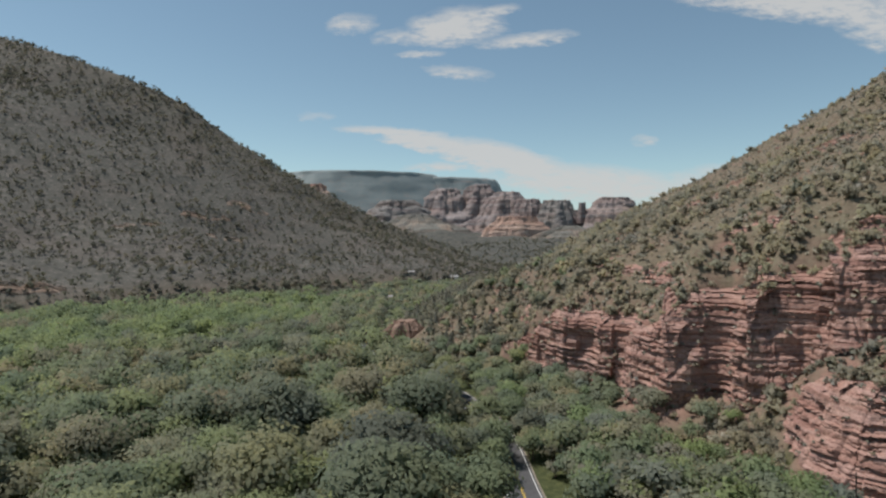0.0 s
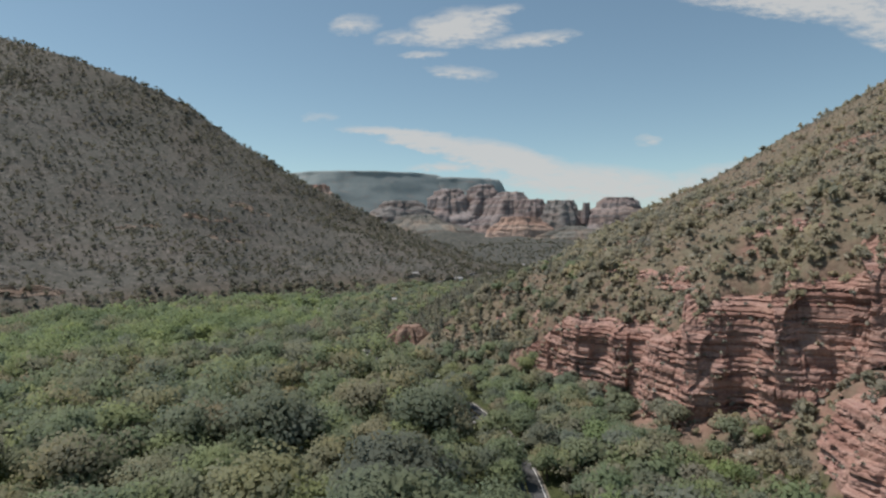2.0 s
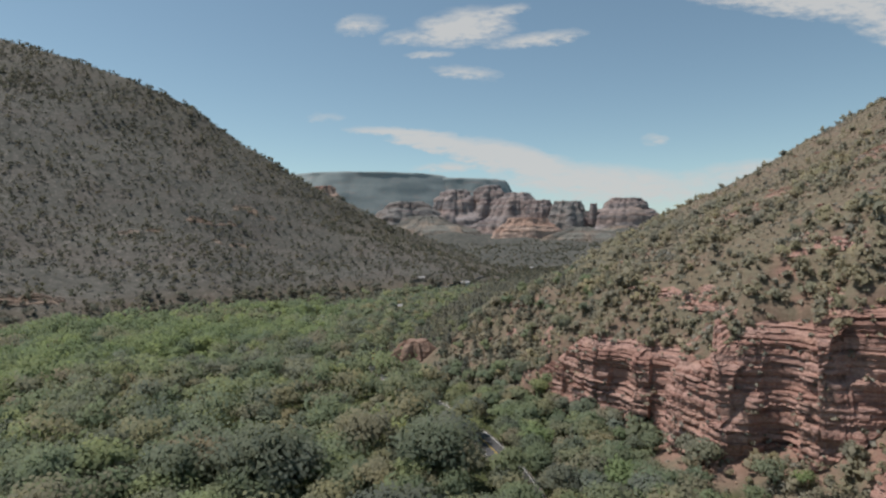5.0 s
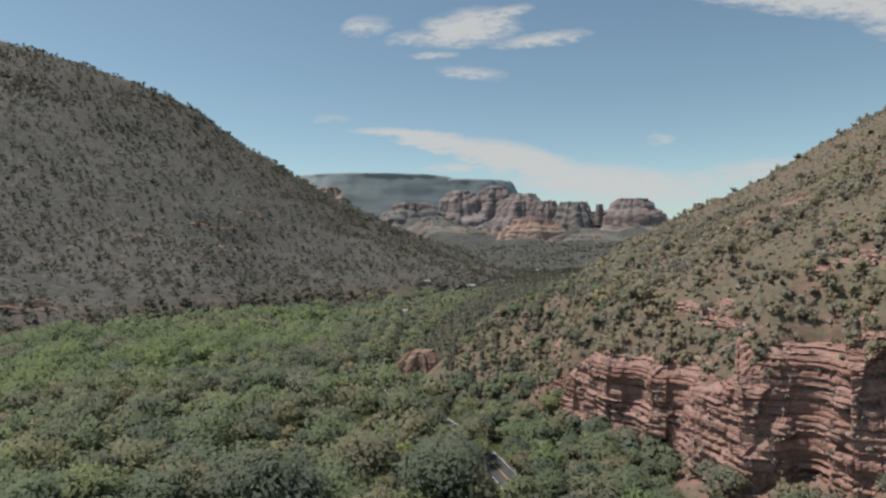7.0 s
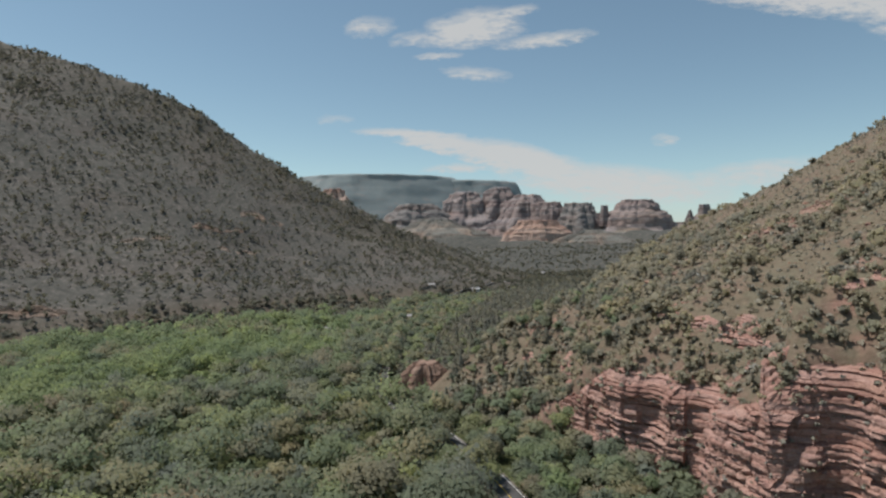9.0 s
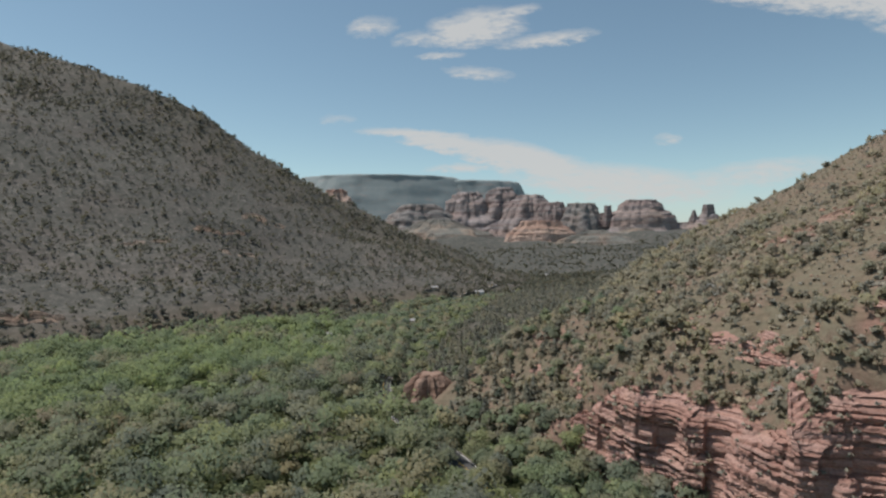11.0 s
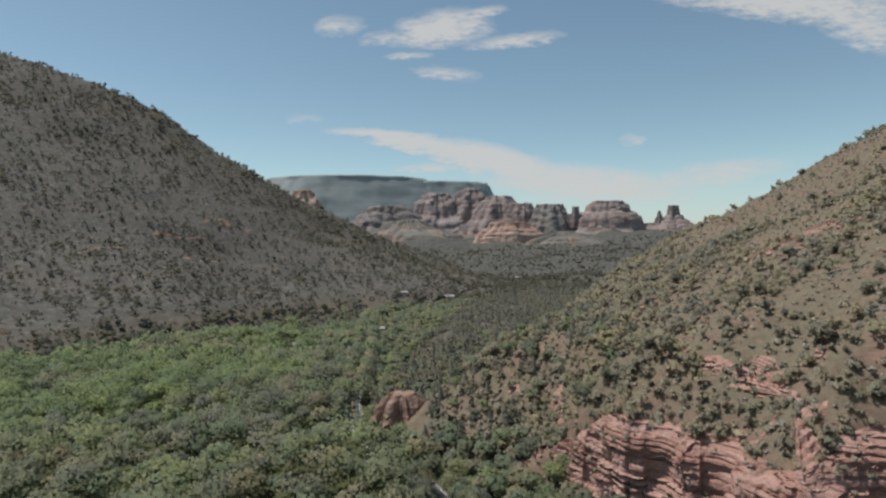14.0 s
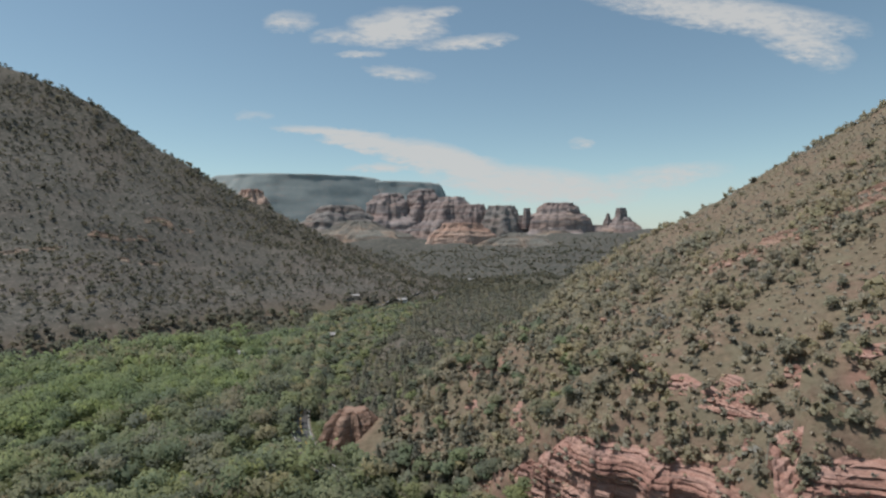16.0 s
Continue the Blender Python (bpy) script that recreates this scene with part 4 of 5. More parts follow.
def build_woods():
    rng = np.random.default_rng(101)
    kinds = [tree_kind("tree", rng, r, h, lo, le, sz, M_LEAF) for r, h, lo, le, sz in (
        (8.0, 16, 13, 3600, 0.46), (6.8, 15, 11, 3000, 0.44), (7.4, 13, 12, 3200, 0.46), (5.6, 13, 9, 2400, 0.42), (8.6, 17, 14, 3900, 0.47), (6.0, 11, 10, 2500, 0.42))]
    plain = [tree_kind("tree", rng, r, h, lo, le, sz, M_LEAF) for r, h, lo, le, sz in (
        (8.0, 16, 13, 2000, 0.52), (6.8, 15, 11, 1700, 0.50), (7.4, 13, 12, 1800, 0.52), (5.6, 13, 9, 1400, 0.46), (8.6, 17, 14, 2100, 0.54), (6.0, 11, 10, 1400, 0.48))]
    limes = [tree_kind("tree", rng, r, h, lo, le, sz, M_LIME) for r, h, lo, le, sz in ((7.5, 15, 15, 1300, 0.62), (6.5, 13, 13, 1100, 0.60))]
    smalls = [tree_kind("tree", rng, r, h, lo, le, sz, m, 0.05) for r, h, lo, le, sz, m in ((4.2, 7.5, 10, 700, 0.44, M_LEAF), (3.6, 6.5, 9, 600, 0.40, M_LEAF), (4.8, 8, 11, 800, 0.46, M_LEAF))]
    smalls.append(tree_kind("tree", rng, 3.2, 5.5, 9, 600, 0.38, M_JUNIPER, 0.0))
    smalls.append(tree_kind("tree", rng, 4.4, 8.0, 10, 700, 0.44, M_LIME, 0.05))
    x, y = scatter(rng, -520, 330, 70, 1330, 8.7)
    ok = np.full(x.shape, True)
    dr, _ = along(ROAD, x, y)
    ok &= np.abs(dr) > np.where(y > 385, 4.5, 10.5)
    foot = along(L_FOOT, x, y)[0]
    ok &= foot < 30 + 16 * lattice(x / 40, y / 40, 73)
    hh, vv = ground_z(x, y), valley(x, y)
    ok &= (hh < vv + np.where(foot > 0, 22, 6)) & (hh < np.where((y > 900) | (foot > 0), 40, 10)) & ((along(SPUR, x, y)[0] > 1) | (y < 345))
    ok &= (np.hypot(x + 20, y - 333) > 17) & ~((np.abs(x + 19) < 12) & (y > 298) & (y < 333)) & ((-along(N_BASE, x, y)[0] < -11) | (y > 150)) & (np.hypot(x - 64, y - 135) > 9)
    ok &= (x > -0.80 * y - 40) & (x < 0.8 * y + 30) & ((y < 980) | (rng.uniform(0, 1, x.shape) < 0.6))
    ok &= (np.hypot(x + 84, (y - 752) * 0.7) > 11) & ~in_gap(x, y)
    for hx, hy in HOUSES:
        ok &= (np.hypot(x - hx, (y - hy + 18) * 0.5) > 11) & ~((np.abs(x - hx * y / hy + 3) < 6) & (y > hy - 110) & (y < hy))
    x, y, dr, hh, foot = x[ok], y[ok], dr[ok], hh[ok], foot[ok]
    order = np.argsort(np.hypot(x, y - 30))
    woods, limewoods, dusky = Heap(), Heap(), Heap()
    for n, i in enumerate(order):
        a, b, z = float(x[i]), float(y[i]), hh[i]
        lime = b > 200 and a < -70 and lattice(a / 55, b / 55, 33) + step(60, 240, -a) * 0.9 - 0.35 > 0
        right = dr[i] < -6
        k = (0.5 + 0.8 * rng.uniform() ** 1.2) * (1.04 + 0.25 * float(lattice(a / 30, b / 30, 67)))
        if n < 300:
            if right:
                plant("small_tree", smalls[rng.integers(5)], a, b, z, rng.uniform(0, 360), k, "small grey-green tree on the slope below the cliff", "small tree", "slope trees")
            elif lime:
                plant("tree", limes[rng.integers(2)], a, b, z, rng.uniform(0, 360), k, "bright lime green cottonwood tree in the valley woods", "tree", "valley trees")
            else:
                plant("tree", (kinds if n < 100 else plain)[rng.integers(6)], a, b, z, rng.uniform(0, 360), k, "leafy green cottonwood tree in the valley woods", "tree", "valley trees")
        else:
            far = b > 480
            r, h = (rng.uniform(5.5, 8.5) * k, rng.uniform(11, 16) * k) if not right else (rng.uniform(3, 4.5), rng.uniform(5, 8))
            dull = foot[i] > -8 + 14 * lattice(a / 25, b / 25, 72) or b > 640 and (a < -70 or b > 900) and lattice(a / 40, b / 40, 61) + 0.5 * step(640, 760, b) > 0.1
            (dusky if dull else limewoods if lime else woods).add(rng, a, b, z, r * (0.62 if dull else 1), h * (0.6 if dull else 1), 5 if far else 7, (70 if b < 700 else 44) if far else 230, (1.35 if b < 700 else 1.7) if far else 0.82)
    x, y = scatter(rng, -140, 110, -70, 92, 11.5)
    ok = (np.abs(along(ROAD, x, y)[0]) > 9) & (ground_z(x, y) < 6)
    for a, b, z in zip(x[ok], y[ok], ground_z(x[ok], y[ok])):
        k = rng.uniform(0.7, 1.15)
        woods.add(rng, a, b, z, rng.uniform(5, 8) * k, rng.uniform(10, 15) * k, 7, 110, 1.35)
    # trees that hang over both sides of the road
    line = np.array(ROAD[3:16], float)
    seg = np.r_[0, np.cumsum(np.linalg.norm(np.diff(line, axis=0), axis=1))]
    for d in np.arange(7, seg[-1], 4.8):
        for side in (-1, 1):
            q = d + rng.uniform(-2, 2)
            a, b = np.interp(q, seg, line[:, 0]), np.interp(q, seg, line[:, 1])
            a2, b2 = np.interp(q + 2, seg, line[:, 0]), np.interp(q + 2, seg, line[:, 1])
            t = np.array([a2 - a, b2 - b]) / math.hypot(a2 - a, b2 - b)
            o = side * rng.uniform(4.3, 6.4)
            a, b = float(a - t[1] * o), float(b + t[0] * o)
            if math.hypot(a + 20, b - 333) < 16 or (abs(a + 19) < 10 and 302 < b < 333) or (338 < b < 374 and side < 0) or in_gap(np.array([a]), np.array([b]))[0]:
                continue
            z = float(ground_z(a, b))
            if b < 260:
                plant("tree", plain[3 if rng.uniform() < 0.5 else 5], a, b, z, rng.uniform(0, 360), rng.uniform(0.7, 1.0) * (0.85 if side < 0 else 1), "leafy green tree leaning over the road", "tree", "roadside trees")
            else:
                woods.add(rng, a, b, z, rng.uniform(4.2, 7.2), rng.uniform(8, 15), 7, 220 if b < 450 else 80, 0.82 if b < 450 else 1.3)
    # thicket between the road and the cliff, and on the lower spur
    x, y = scatter(rng, -60, 110, 90, 460, 5.4)
    dr = along(ROAD, x, y)[0]
    db = -along(C_BASE, x, y)[0]
    s = -along(R_LINE, x, y)[0]
    hh = ground_z(x, y)
    ok = (dr < -8) & (dr > -95) & (s < np.where(y > 250, 14, -5)) & ((db < -1.5) | (y > 246)) & (-along(N_BASE, x, y)[0] < np.where(y < 150, -3, -1)) & (np.hypot(x - 64, y - 135) > 6) & (np.hypot(x + 20, y - 333) > 14) & ~((np.abs(x + 17) < 9) & (y > 302) & (y < 333)) & (hh < 58) & ~in_gap(x, y)
    ok &= rng.uniform(0, 1, x.shape) < 0.85 - 0.35 * step(6, 30, hh) + 0.25 * lattice(x / 12, y / 12, 51)
    x, y, hh = x[ok], y[ok], hh[ok]
    order = np.argsort(np.hypot(x, y - 30))
    thicket, conifers, bushes = Heap(), Heap(), Heap()
    for n, i in enumerate(order):
        a, b, z, k = float(x[i]), float(y[i]), hh[i], rng.uniform(0.6, 1.15) * (1.25 if b < 240 else 1)
        if n < 190:
            plant("small_tree", smalls[rng.integers(5)], a, b, z, rng.uniform(0, 360), k, "small grey-green tree on the slope below the cliff", "small tree", "slope trees")
        elif b > 262 and rng.uniform() < 0.5:
            conifers.spire(rng, a, b, z, 2.9 * k, (8.5 if z < 25 else 5.5) * k, 150, 0.6)
        else:
            thicket.add(rng, a, b, z, 3.2 * k, 5.5 * k, 6, 140, 0.75, 0.8, -0.1)
    x, y = scatter(rng, -40, 300, 350, 1080, 7.6)
    hh = ground_z(x, y)
    ok = (along(SPUR, x, y)[0] < 2) & (right_hill(x, y) < hh + 2) & (hh < 34) & (rng.uniform(0, 1, x.shape) < 0.8 + 0.3 * lattice(x / 25, y / 25, 62)) & (x < 0.35 * y + 30)
    for a, b, z in zip(x[ok], y[ok], hh[ok]):
        k, near = 0.7 + 0.9 * rng.uniform() ** 1.6, b < 560
        if rng.uniform() < 0.3 + 0.25 * lattice(a / 30, b / 30, 64):
            conifers.spire(rng, a, b, z, 3.0 * k, 7.5 * k, 84 if near else 32, 0.8 if near else 1.2)
        else:
            dusky.add(rng, a, b, z, 3.3 * k, 3.8 * k, 6, 70 if near else 30, 0.8 if near else 1.25, 0.9, -0.1)
    x, y = scatter(rng, 8, 62, 244, 300, 2.6)
    hh = ground_z(x, y)
    ok = (-along(R_LINE, x, y)[0] < 6) & (hh > 3) & (rng.uniform(0, 1, x.shape) < 0.75) & ~((-along(C_BASE, x, y)[0] < 6) & (y < 256))
    for a, b, z in zip(x[ok], y[ok], hh[ok]):
        k = rng.uniform(0.5, 1.2)
        bushes.add(rng, a, b, z, 1.9 * k, 2.8 * k, 5, 34, 0.6, 1.0, -0.2)
    x, y = scatter(rng, 56, 104, 96, 166, 2.9)
    hh = ground_z(x, y)
    ok = (-along(N_BASE, x, y)[0] < 0.5) & (-along(C_BASE, x, y)[0] < 1) & (hh > -3) & (rng.uniform(0, 1, x.shape) < 0.7) & (np.hypot(x - 65, y - 139) > 4)
    ok &= (x - 20) * 0.6 + (y - 100) * 0.2 > 22
    for a, b, z in zip(x[ok], y[ok], hh[ok]):
        k = rng.uniform(0.5, 1.3)
        bushes.add(rng, a, b, z, 1.7 * k, 2.7 * k, 6, 90, 0.36, 1.0, -0.2)
    bushes.make("slope_bushes", M_JUNIPERS, "grey-green bushes on the lower slopes beside the woods", "scrub")
    dusky.make("dusky_woods", M_DUSK, "dark scrubby woods at the foot of the far hill", "woods")
    thicket.make("slope_thicket", M_WOODS, "green thicket on the lower slope of the spur", "thicket")
    conifers.make("slope_conifers", M_CONIFER, "dark upright conifers on the lower slope of the spur", "thicket")
    woods.make("far_woods", M_WOODS, "dense green riverside woods filling the valley", "woods")
    limewoods.make("lime_woods", M_WOODLIME, "bright lime green trees along the foot of the hill", "woods")


def build_right_scrub():
    rng = np.random.default_rng(202)
    kinds = [tree_kind("juniper", rng, r, h, lo, le, sz, M_JUNIPER, -0.25, 0.95) for r, h, lo, le, sz in (
        (2.3, 4.9, 8, 400, 0.36), (1.9, 4.6, 7, 330, 0.34), (2.9, 5.2, 9, 480, 0.40), (1.5, 5.2, 7, 290, 0.32))]
    x, y = scatter(rng, -10, 330, 90, 520, 7.4)
    s = -along(R_LINE, x, y)[0]
    hh = ground_z(x, y)
    ok = (hh > valley(x, y) + 4) & (s > -55) & (s < 230)
    db = -along(C_BASE, x, y)[0]
    ok &= ~((db > -2) & (db < 8) & (y < 243))
    dn = -along(N_BASE, x, y)[0]
    ok &= ~((dn > -2) & (dn < 8) & (y < 150))
    meadow = lattice(x / 38, y / 38, 44) + 0.8 * lattice(x / 16, y / 16, 45)
    ok &= np.where(open_grass(x, y), rng.uniform(0, 1, x.shape) < 0.10, (meadow > -0.15 + 0.5 * step(10, 90, s)) | (rng.uniform(0, 1, x.shape) < 0.2))
    ok &= x < 0.85 * y + 40
    x, y, hh = x[ok], y[ok], hh[ok]
    order = np.argsort(np.hypot(x, y - 60))
    heap = Heap()
    for n, i in enumerate(order):
        a, b, z, k = float(x[i]), float(y[i]), hh[i], 0.4 + 0.95 * rng.uniform() ** 1.8
        if n < 290:
            plant("juniper", kinds[rng.integers(4)], a, b, z, rng.uniform(0, 360), k, "grey-green juniper bush on the dry hillside", "juniper", "hillside junipers")
        else:
            if rng.uniform() < 0.3:
                heap.spire(rng, a, b, z, 2.1 * k, 4.6 * k, 60, 0.62)
            else:
                heap.add(rng, a, b, z, 2.7 * k, 4.8 * k, 6, 75, 0.85, 0.9, -0.2)
    heap.make("juniper_scrub", M_JUNIPERS, "grey-green junipers higher on the hillside", "scrub")
    # bushes that cover most of the slope
    heap = Heap()
    x, y = scatter(rng, -30, 330, 92, 440, 3.5)
    s = -along(R_LINE, x, y)[0]
    db, dn = -along(C_BASE, x, y)[0], -along(N_BASE, x, y)[0]
    hh = ground_z(x, y)
    cover = 0.62 - 0.30 * step(25, 110, s) + 0.55 * lattice(x / 15, y / 15, 46) - 0.7 * open_grass(x, y) + 0.5 * step(34, 10, db) * (y < 260)
    ok = (hh > valley(x, y) + 3) & (s > -66) & (s < 190) & (x < 0.85 * y + 40) & (rng.uniform(0, 1, x.shape) < cover)
    ok &= ~((db > -2) & (db < 4) & (y < 236)) & ~((dn > -2) & (dn < 7) & (y < 150))
    for a, b, z in zip(x[ok], y[ok], hh[ok]):
        r = (0.8 + 2.4 * rng.uniform() ** 2.0) * (1.05 + 0.35 * float(lattice(a / 20, b / 20, 65)))
        heap.add(rng, a, b, z, 0.85 * r, r * rng.uniform(1.2, 2.3), 5, 30, 0.25 * r + 0.22, 1.05, -0.2, 0.2)
    heap.make("hillside_bushes", M_JUNIPERS, "olive and grey-green bushes covering the slope", "scrub")
    heap = Heap()
    x, y = scatter(rng, -5, 320, 92, 420, 3.0)
    s = -along(R_LINE, x, y)[0]
    hh = ground_z(x, y)
    ok = (hh > valley(x, y) + 1.5) & (s > -60) & (s < 160) & (x < 0.85 * y + 40) & (rng.uniform(0, 1, x.shape) < 0.9 + 0.3 * lattice(x / 14, y / 14, 47))
    for a, b, z, bald in zip(x[ok], y[ok], hh[ok], open_grass(x[ok], y[ok])):
        r = 0.45 + (0.5 if bald else 1.3) * rng.uniform() ** 2
        heap.add(rng, a, b, z, r, r * rng.uniform(0.8, 1.3), 3, 13, 0.38 * r + 0.17, 0.8, 0, 0.15)
    rim = Heap()
    for a, b, z in RIM:
        if b < 330 and a > 0:
            r = 0.45 + 1.7 * rng.uniform() ** 1.6
            rim.add(rng, a, b, z, r, r * rng.uniform(1.1, 1.9), 4, 44, 0.22 * r + 0.15, 1.0, -0.1, 0.25)
    for a, b, z in PERCHES:
        if b < 330 and a > 0:
            r = rng.uniform(0.35, 1.0)
            heap.add(rng, a, b, z, r, r * 1.4, 3, 16, 0.36 * r + 0.12, 0.9, 0, 0.1)
    rim.make("rim_bushes", M_JUNIPERS, "grey-green bushes on the ledges above the cliff", "scrub")
    heap.make("low_scrub", M_SCRUB, "low grey-green desert scrub and dry grass tufts", "scrub")


def build_left_scrub():
    rng = np.random.default_rng(303)
    n = 46000
    x, y = rng.uniform(-1150, 250, n), rng.uniform(330, 1420, n)
    df = along(L_FOOT, x, y)[0]
    dc = along(L_CREST, x, y)[0]
    ok = (df > 2) & (dc < 12) & (x > -0.84 * y - 30)
    ok &= rng.uniform(0, 1, n) < 0.6 + 0.3 * lattice(x / 45, y / 45, 48) + 0.15 * lattice(x / 15, y / 15, 49) + 0.15 * step(-160, -40, dc)
    crown_side = step(-230, -60, dc) * (0.55 + 0.9 * lattice(x / 70, y / 70, 63))
    heap = Heap()
    for a, b, z, big in zip(x[ok], y[ok], ground_z(x[ok], y[ok]), crown_side[ok]):
        r = (0.8 + 3.1 * rng.uniform() ** 1.9) * (1 + 0.3 * max(0.0, big))
        heap.add(rng, a, b, z, r, r * rng.uniform(1.5, 2.5), 4, 13, 0.40 * r + 0.2, 1.1, 0.0)
    # darker woods under the crest
    n = 26000
    x, y = rng.uniform(-1150, -440, n), rng.uniform(700, 1330, n)
    dc = along(L_CREST, x, y)[0]
    ok = (dc < 6) & (dc > -150) & (x > -0.84 * y - 30) & (rng.uniform(0, 1, n) < 0.05 + 1.1 * lattice(x / 60, y / 60, 66) + 0.15 * step(-90, -20, dc))
    for a, b, z in zip(x[ok][:3000], y[ok][:3000], ground_z(x[ok][:3000], y[ok][:3000])):
        r = rng.uniform(1.7, 3.6)
        heap.add(rng, a, b, z, r, r * rng.uniform(0.9, 1.4), 4, 12, 0.40 * r, 0.9, 0.0)
    heap.make("hill_junipers", M_HILLBUSH, "countless dark junipers dotted over the grey-brown hill", "scrub")


def build_hill_rocks():
    """Pale stones strewn over the far hillside, each a rough five-sided lump."""
    rng = np.random.default_rng(606)
    n = 26000
    x, y = rng.uniform(-1100, 150, n), rng.uniform(380, 1350, n)
    ok = (along(L_FOOT, x, y)[0] > 6) & (along(L_CREST, x, y)[0] < 0) & (x > -0.84 * y - 30)
    ok &= lattice(x / 38, y / 38, 57) + 0.7 * lattice(x / 12, y / 12, 58) > 0.15
    x, y = x[ok][:3200], y[ok][:3200]
    z = ground_z(x, y)
    v, f = [], []
    for a, b, c in zip(x, y, z):
        r, k, q = rng.uniform(0.6, 1.8), len(v), rng.uniform(0, 6.3)
        w = rng.uniform(0.5, 1.2, 5) * r
        v += [(a + w[i] * math.cos(q + i * 1.257), b + w[i] * math.sin(q + i * 1.257), c - 0.6 + rng.uniform(0, 0.2)) for i in range(5)]
        v += [(a + 0.6 * w[i] * math.cos(q + i * 1.257), b + 0.6 * w[i] * math.sin(q + i * 1.257), c + rng.uniform(0.5, 0.9) * r) for i in range(5)]
        f += [(k + i, k + (i + 1) % 5, k + 5 + (i + 1) % 5, k + 5 + i) for i in range(5)] + [(k + 5, k + 6, k + 7, k + 8, k + 9)]
    tagged(new("hill_stones", mesh_from("hill_stones", v, f, [M_HILLSTONE])), "pale grey stones strewn over the far hillside", "stones", kind="stuff")


def build_far_scrub():
    rng = np.random.default_rng(404)
    n = 5200
    y = 960 + 1500 * rng.uniform(0, 1, n) ** 1.4
    x = -200 + rng.uniform(-0.12, 0.62, n) * y
    ok = (left_hill(x, y) < valley(x, y)) & (right_hill(x, y) < valley(x, y) + 40)
    heap = Heap()
    for a, b, z in zip(x[ok], y[ok], ground_z(x[ok], y[ok])):
        r = rng.uniform(2.5, 6.5)
        heap.add(rng, a, b, z, r, r * rng.uniform(1.1, 1.6), 3, 9, 0.55 * r, 0.9, 0.0)
    heap.make("upper_valley_woods", M_HILLBUSH, "dark scrub woods of the upper valley", "woods")


def build_boulders():
    rng = np.random.default_rng(505)
    meshes = []
    for k in range(5):
        bm = bmesh.new()
        bmesh.ops.create_icosphere(bm, subdivisions=2, radius=1)
        for v in bm.verts:
            p = v.co.normalized()
            v.co = p * (0.8 + 0.35 * noise.noise(p * 1.4 + Vector((k * 7, 0, 0))) + 0.12 * noise.noise(p * 4))
            v.co.z = max(v.co.z * 0.75, -0.35)
        me = bpy.data.meshes.new("boulder")
        bm.to_mesh(me)
        bm.free()
        me.materials.append(M_ROCK_PALE if k < 3 else M_ROCK)
        meshes.append(me)
    x, y = rng.uniform(10, 200, 900), rng.uniform(110, 380, 900)
    hh, s = ground_z(x, y), -along(R_LINE, x, y)[0]
    ok = (hh > 3) & (s > -60) & (s < 110) & (x < 0.8 * y + 20) & (lattice(x / 22, y / 22, 53) > -0.1)
    ok &= ~((-along(C_BASE, x, y)[0] > -1) & (-along(C_BASE, x, y)[0] < 11) & (y < 262))
    px, py = 65 + rng.normal(0, 3.8, 40), 139 + rng.normal(0, 3.2, 40)
    lx = rng.uniform(112, 200, 90)
    ly = 289 + 4 * np.sin(lx / 9) + rng.normal(0, 4, 90)
    px, py = np.r_[px, lx], np.r_[py, ly]
    spots = list(zip(x[ok], y[ok], hh[ok]))[:220] + list(zip(px, py, ground_z(px, py)))
    for a, b, z in spots:
        k = 0.4 + 1.3 * rng.uniform() ** 2.6
        ob = new("boulder", meshes[rng.integers(5)])
        ob.matrix_world = pose(a, b, z + 0.12 * k, rng.uniform(-12, 12), rng.uniform(-12, 12), rng.uniform(0, 360)) @ Matrix.Diagonal((k, k * rng.uniform(0.7, 1.2), k, 1))
        tagged(ob, "weathered sandstone boulder lying on the dry slope", "boulder", "boulders")


def box(bm, x0, x1, y0, y1, z0, z1):
    m = Matrix.Translation(((x0 + x1) / 2, (y0 + y1) / 2, (z0 + z1) / 2)) @ Matrix.Diagonal((x1 - x0, y1 - y0, z1 - z0, 1))
    bmesh.ops.create_cube(bm, size=1, matrix=m)


def solid(name, boxes, mat, parent, label=""):
    bm = bmesh.new()
    for q in boxes:
        box(bm, *q)
    me = bpy.data.meshes.new(name)
    bm.to_mesh(me)
    bm.free()
    me.materials.append(mat)
    return part(name, me, parent, label)


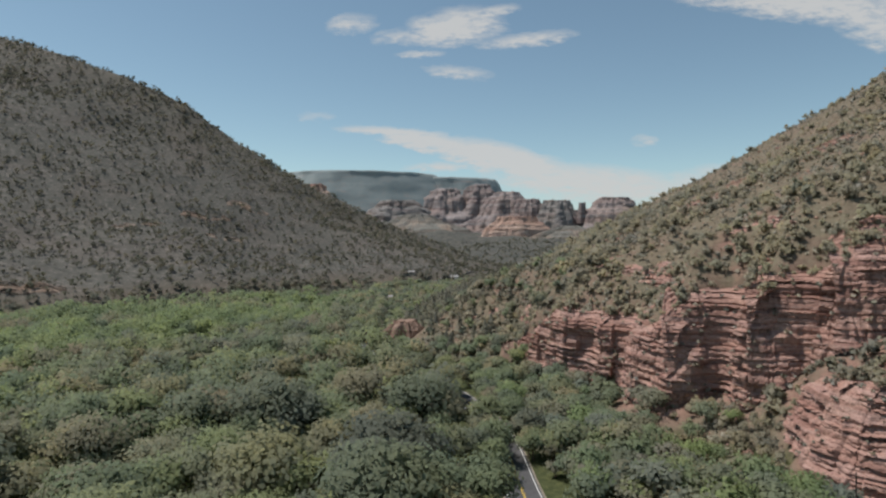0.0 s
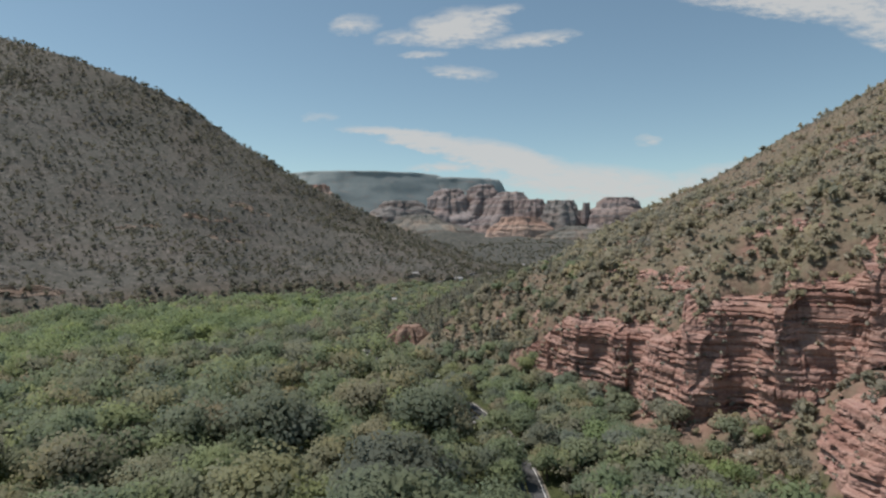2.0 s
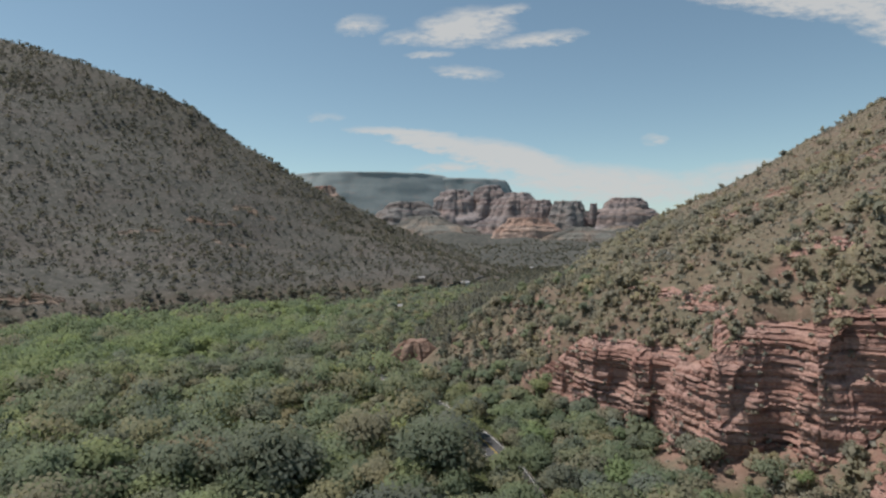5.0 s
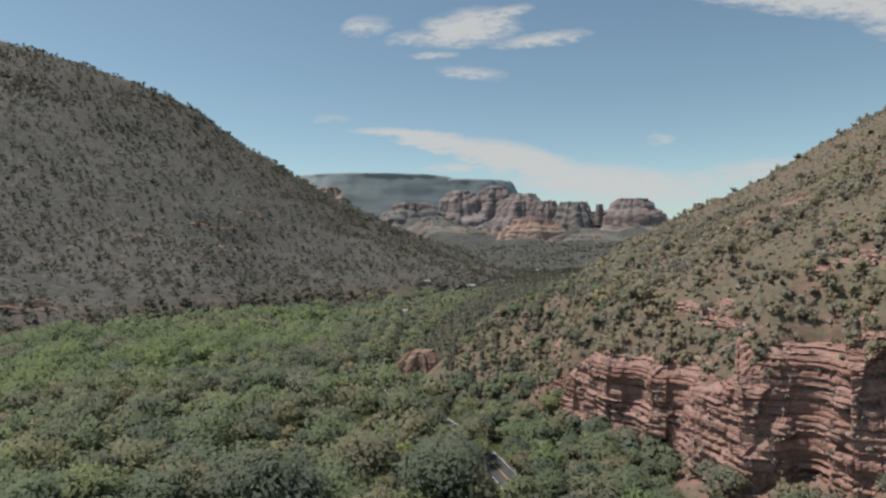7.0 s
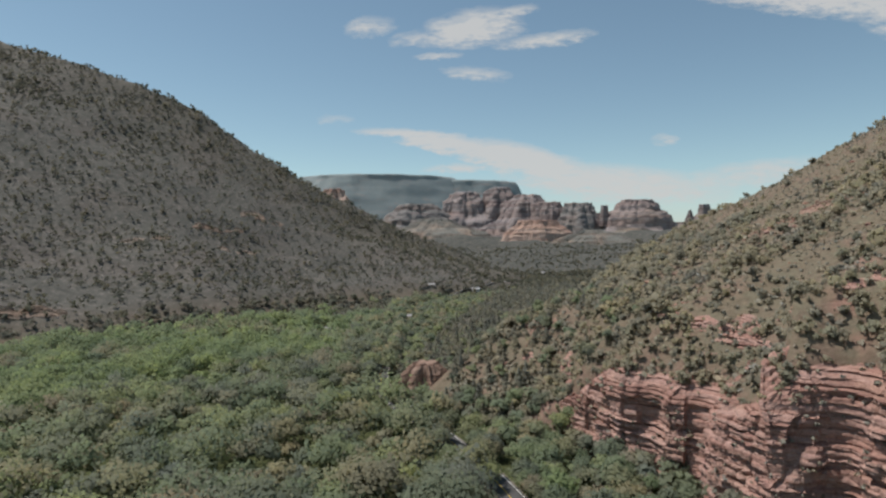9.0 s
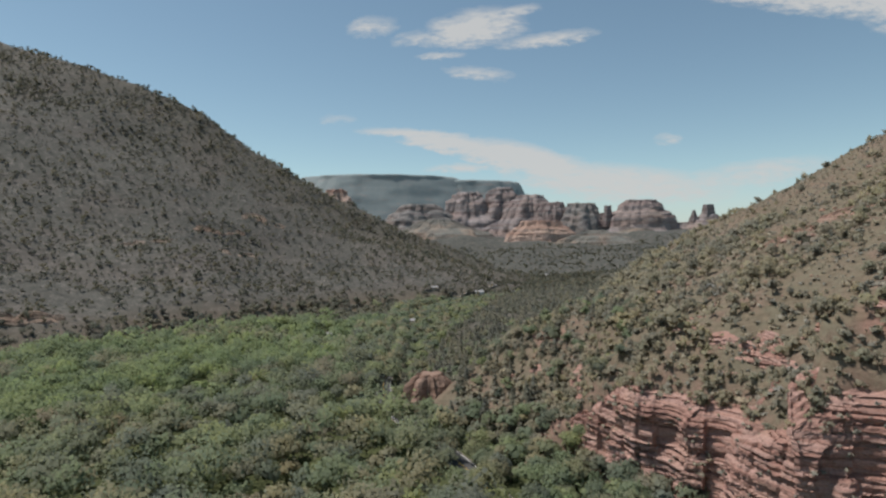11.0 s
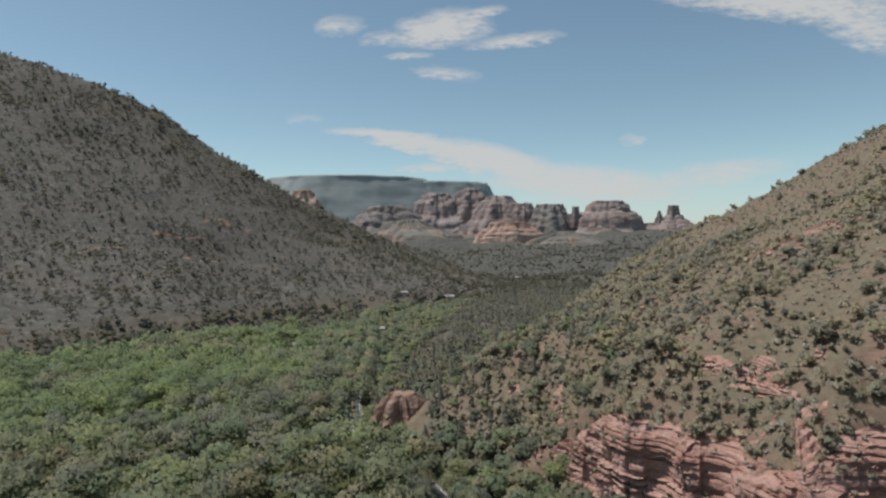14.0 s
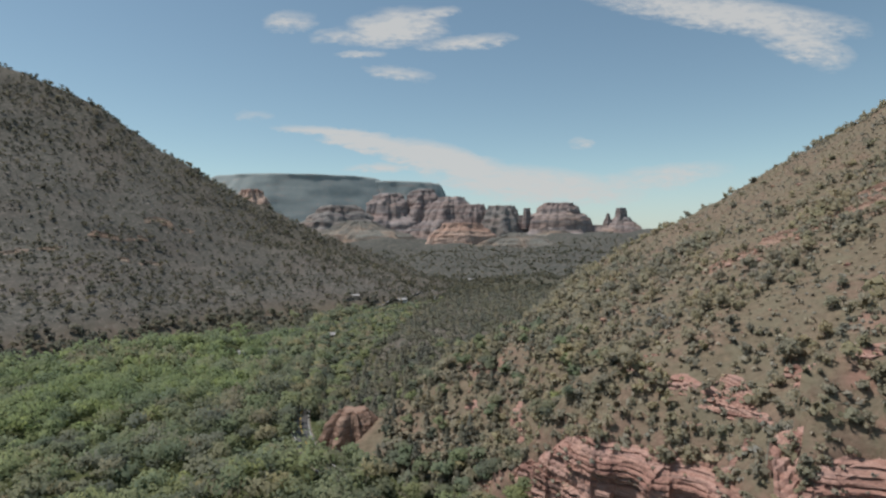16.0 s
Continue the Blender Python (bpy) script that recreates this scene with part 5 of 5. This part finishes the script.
def house(x, y, turn, wide, deep, high, wall, label):
    root = tagged(new("house"), label, "house", "valley houses")
    root.matrix_world = pose(x, y, float(ground_z(x, y)) - 0.2, 0, 0, turn)
    w, d = wide / 2, deep / 2
    solid("wall", [(-w, w, -d, d, -1.5, high)], wall, root)
    v = [(-w - 0.5, -d - 0.6, high - 0.1), (w + 0.5, -d - 0.6, high - 0.1), (w + 0.5, d + 0.6, high - 0.1), (-w - 0.5, d + 0.6, high - 0.1), (-w - 0.5, 0, high + 0.3 * deep), (w + 0.5, 0, high + 0.3 * deep)]
    f = [(0, 1, 5, 4), (2, 3, 4, 5), (1, 2, 5), (3, 0, 4), (3, 2, 1, 0)]
    part("roof", mesh_from("roof", v, f, [M_ROOF]), root, "grey sheet roof")
    solid("door", [(-0.5, 0.5, -d - 0.06, -d + 0.02, 0.1, 2.2)], M_POLE, root)
    for q in (-0.62, 0.62):
        win = solid("window", [(q * w - 0.8, q * w + 0.8, -d - 0.05, -d + 0.02, 0.9, 2.2)], M_WHITE, root)
        solid("pane", [(q * w - 0.68, q * w + 0.68, -d - 0.07, -d - 0.052, 1.0, 2.1)], M_GLASSDARK, win)


def build_small():
    house(17, 962, 12, 12, 8, 3.4, M_WHITE, "small white house among trees in the upper valley")
    house(-88, 778, -8, 8, 6, 3.0, M_WHITE, "small white cabin beside a clearing")
    house(-62, 664, 8, 13, 6, 2.8, M_TAN, "long low tan house half hidden by trees")
    house(-128, 603, 30, 6, 5, 3.0, M_WHITE, "small white shed half hidden by trees")
    house(-48, 925, 5, 9, 6, 3.0, M_TAN, "long tan house at the foot of the hill")
    house(70, 985, 5, 9, 7, 3.0, M_WHITE, "small white house far up the valley")
    house(160, 1260, 0, 12, 8, 3.5, M_TAN, "tan house far up the valley")
    pole = tagged(new("utility_pole"), "dark wooden utility pole beside the road", "utility pole")
    pole.matrix_world = pose(70, 104, float(ground_z(70, 104)))
    bv, bf = [], []
    limb(bv, bf, (0, 0, -1), (0, 0, 12.5), 0.17, 0.11, 10)
    part("post", mesh_from("post", np.concatenate(bv).tolist(), bf, [M_POLE], True), pole)
    solid("crossarm", [(-1.1, 1.1, -0.06, 0.06, 11.5, 11.64)], M_POLE, pole)


build_woods()
build_right_scrub()
build_left_scrub()
build_hill_rocks()
build_far_scrub()
build_boulders()
build_small()
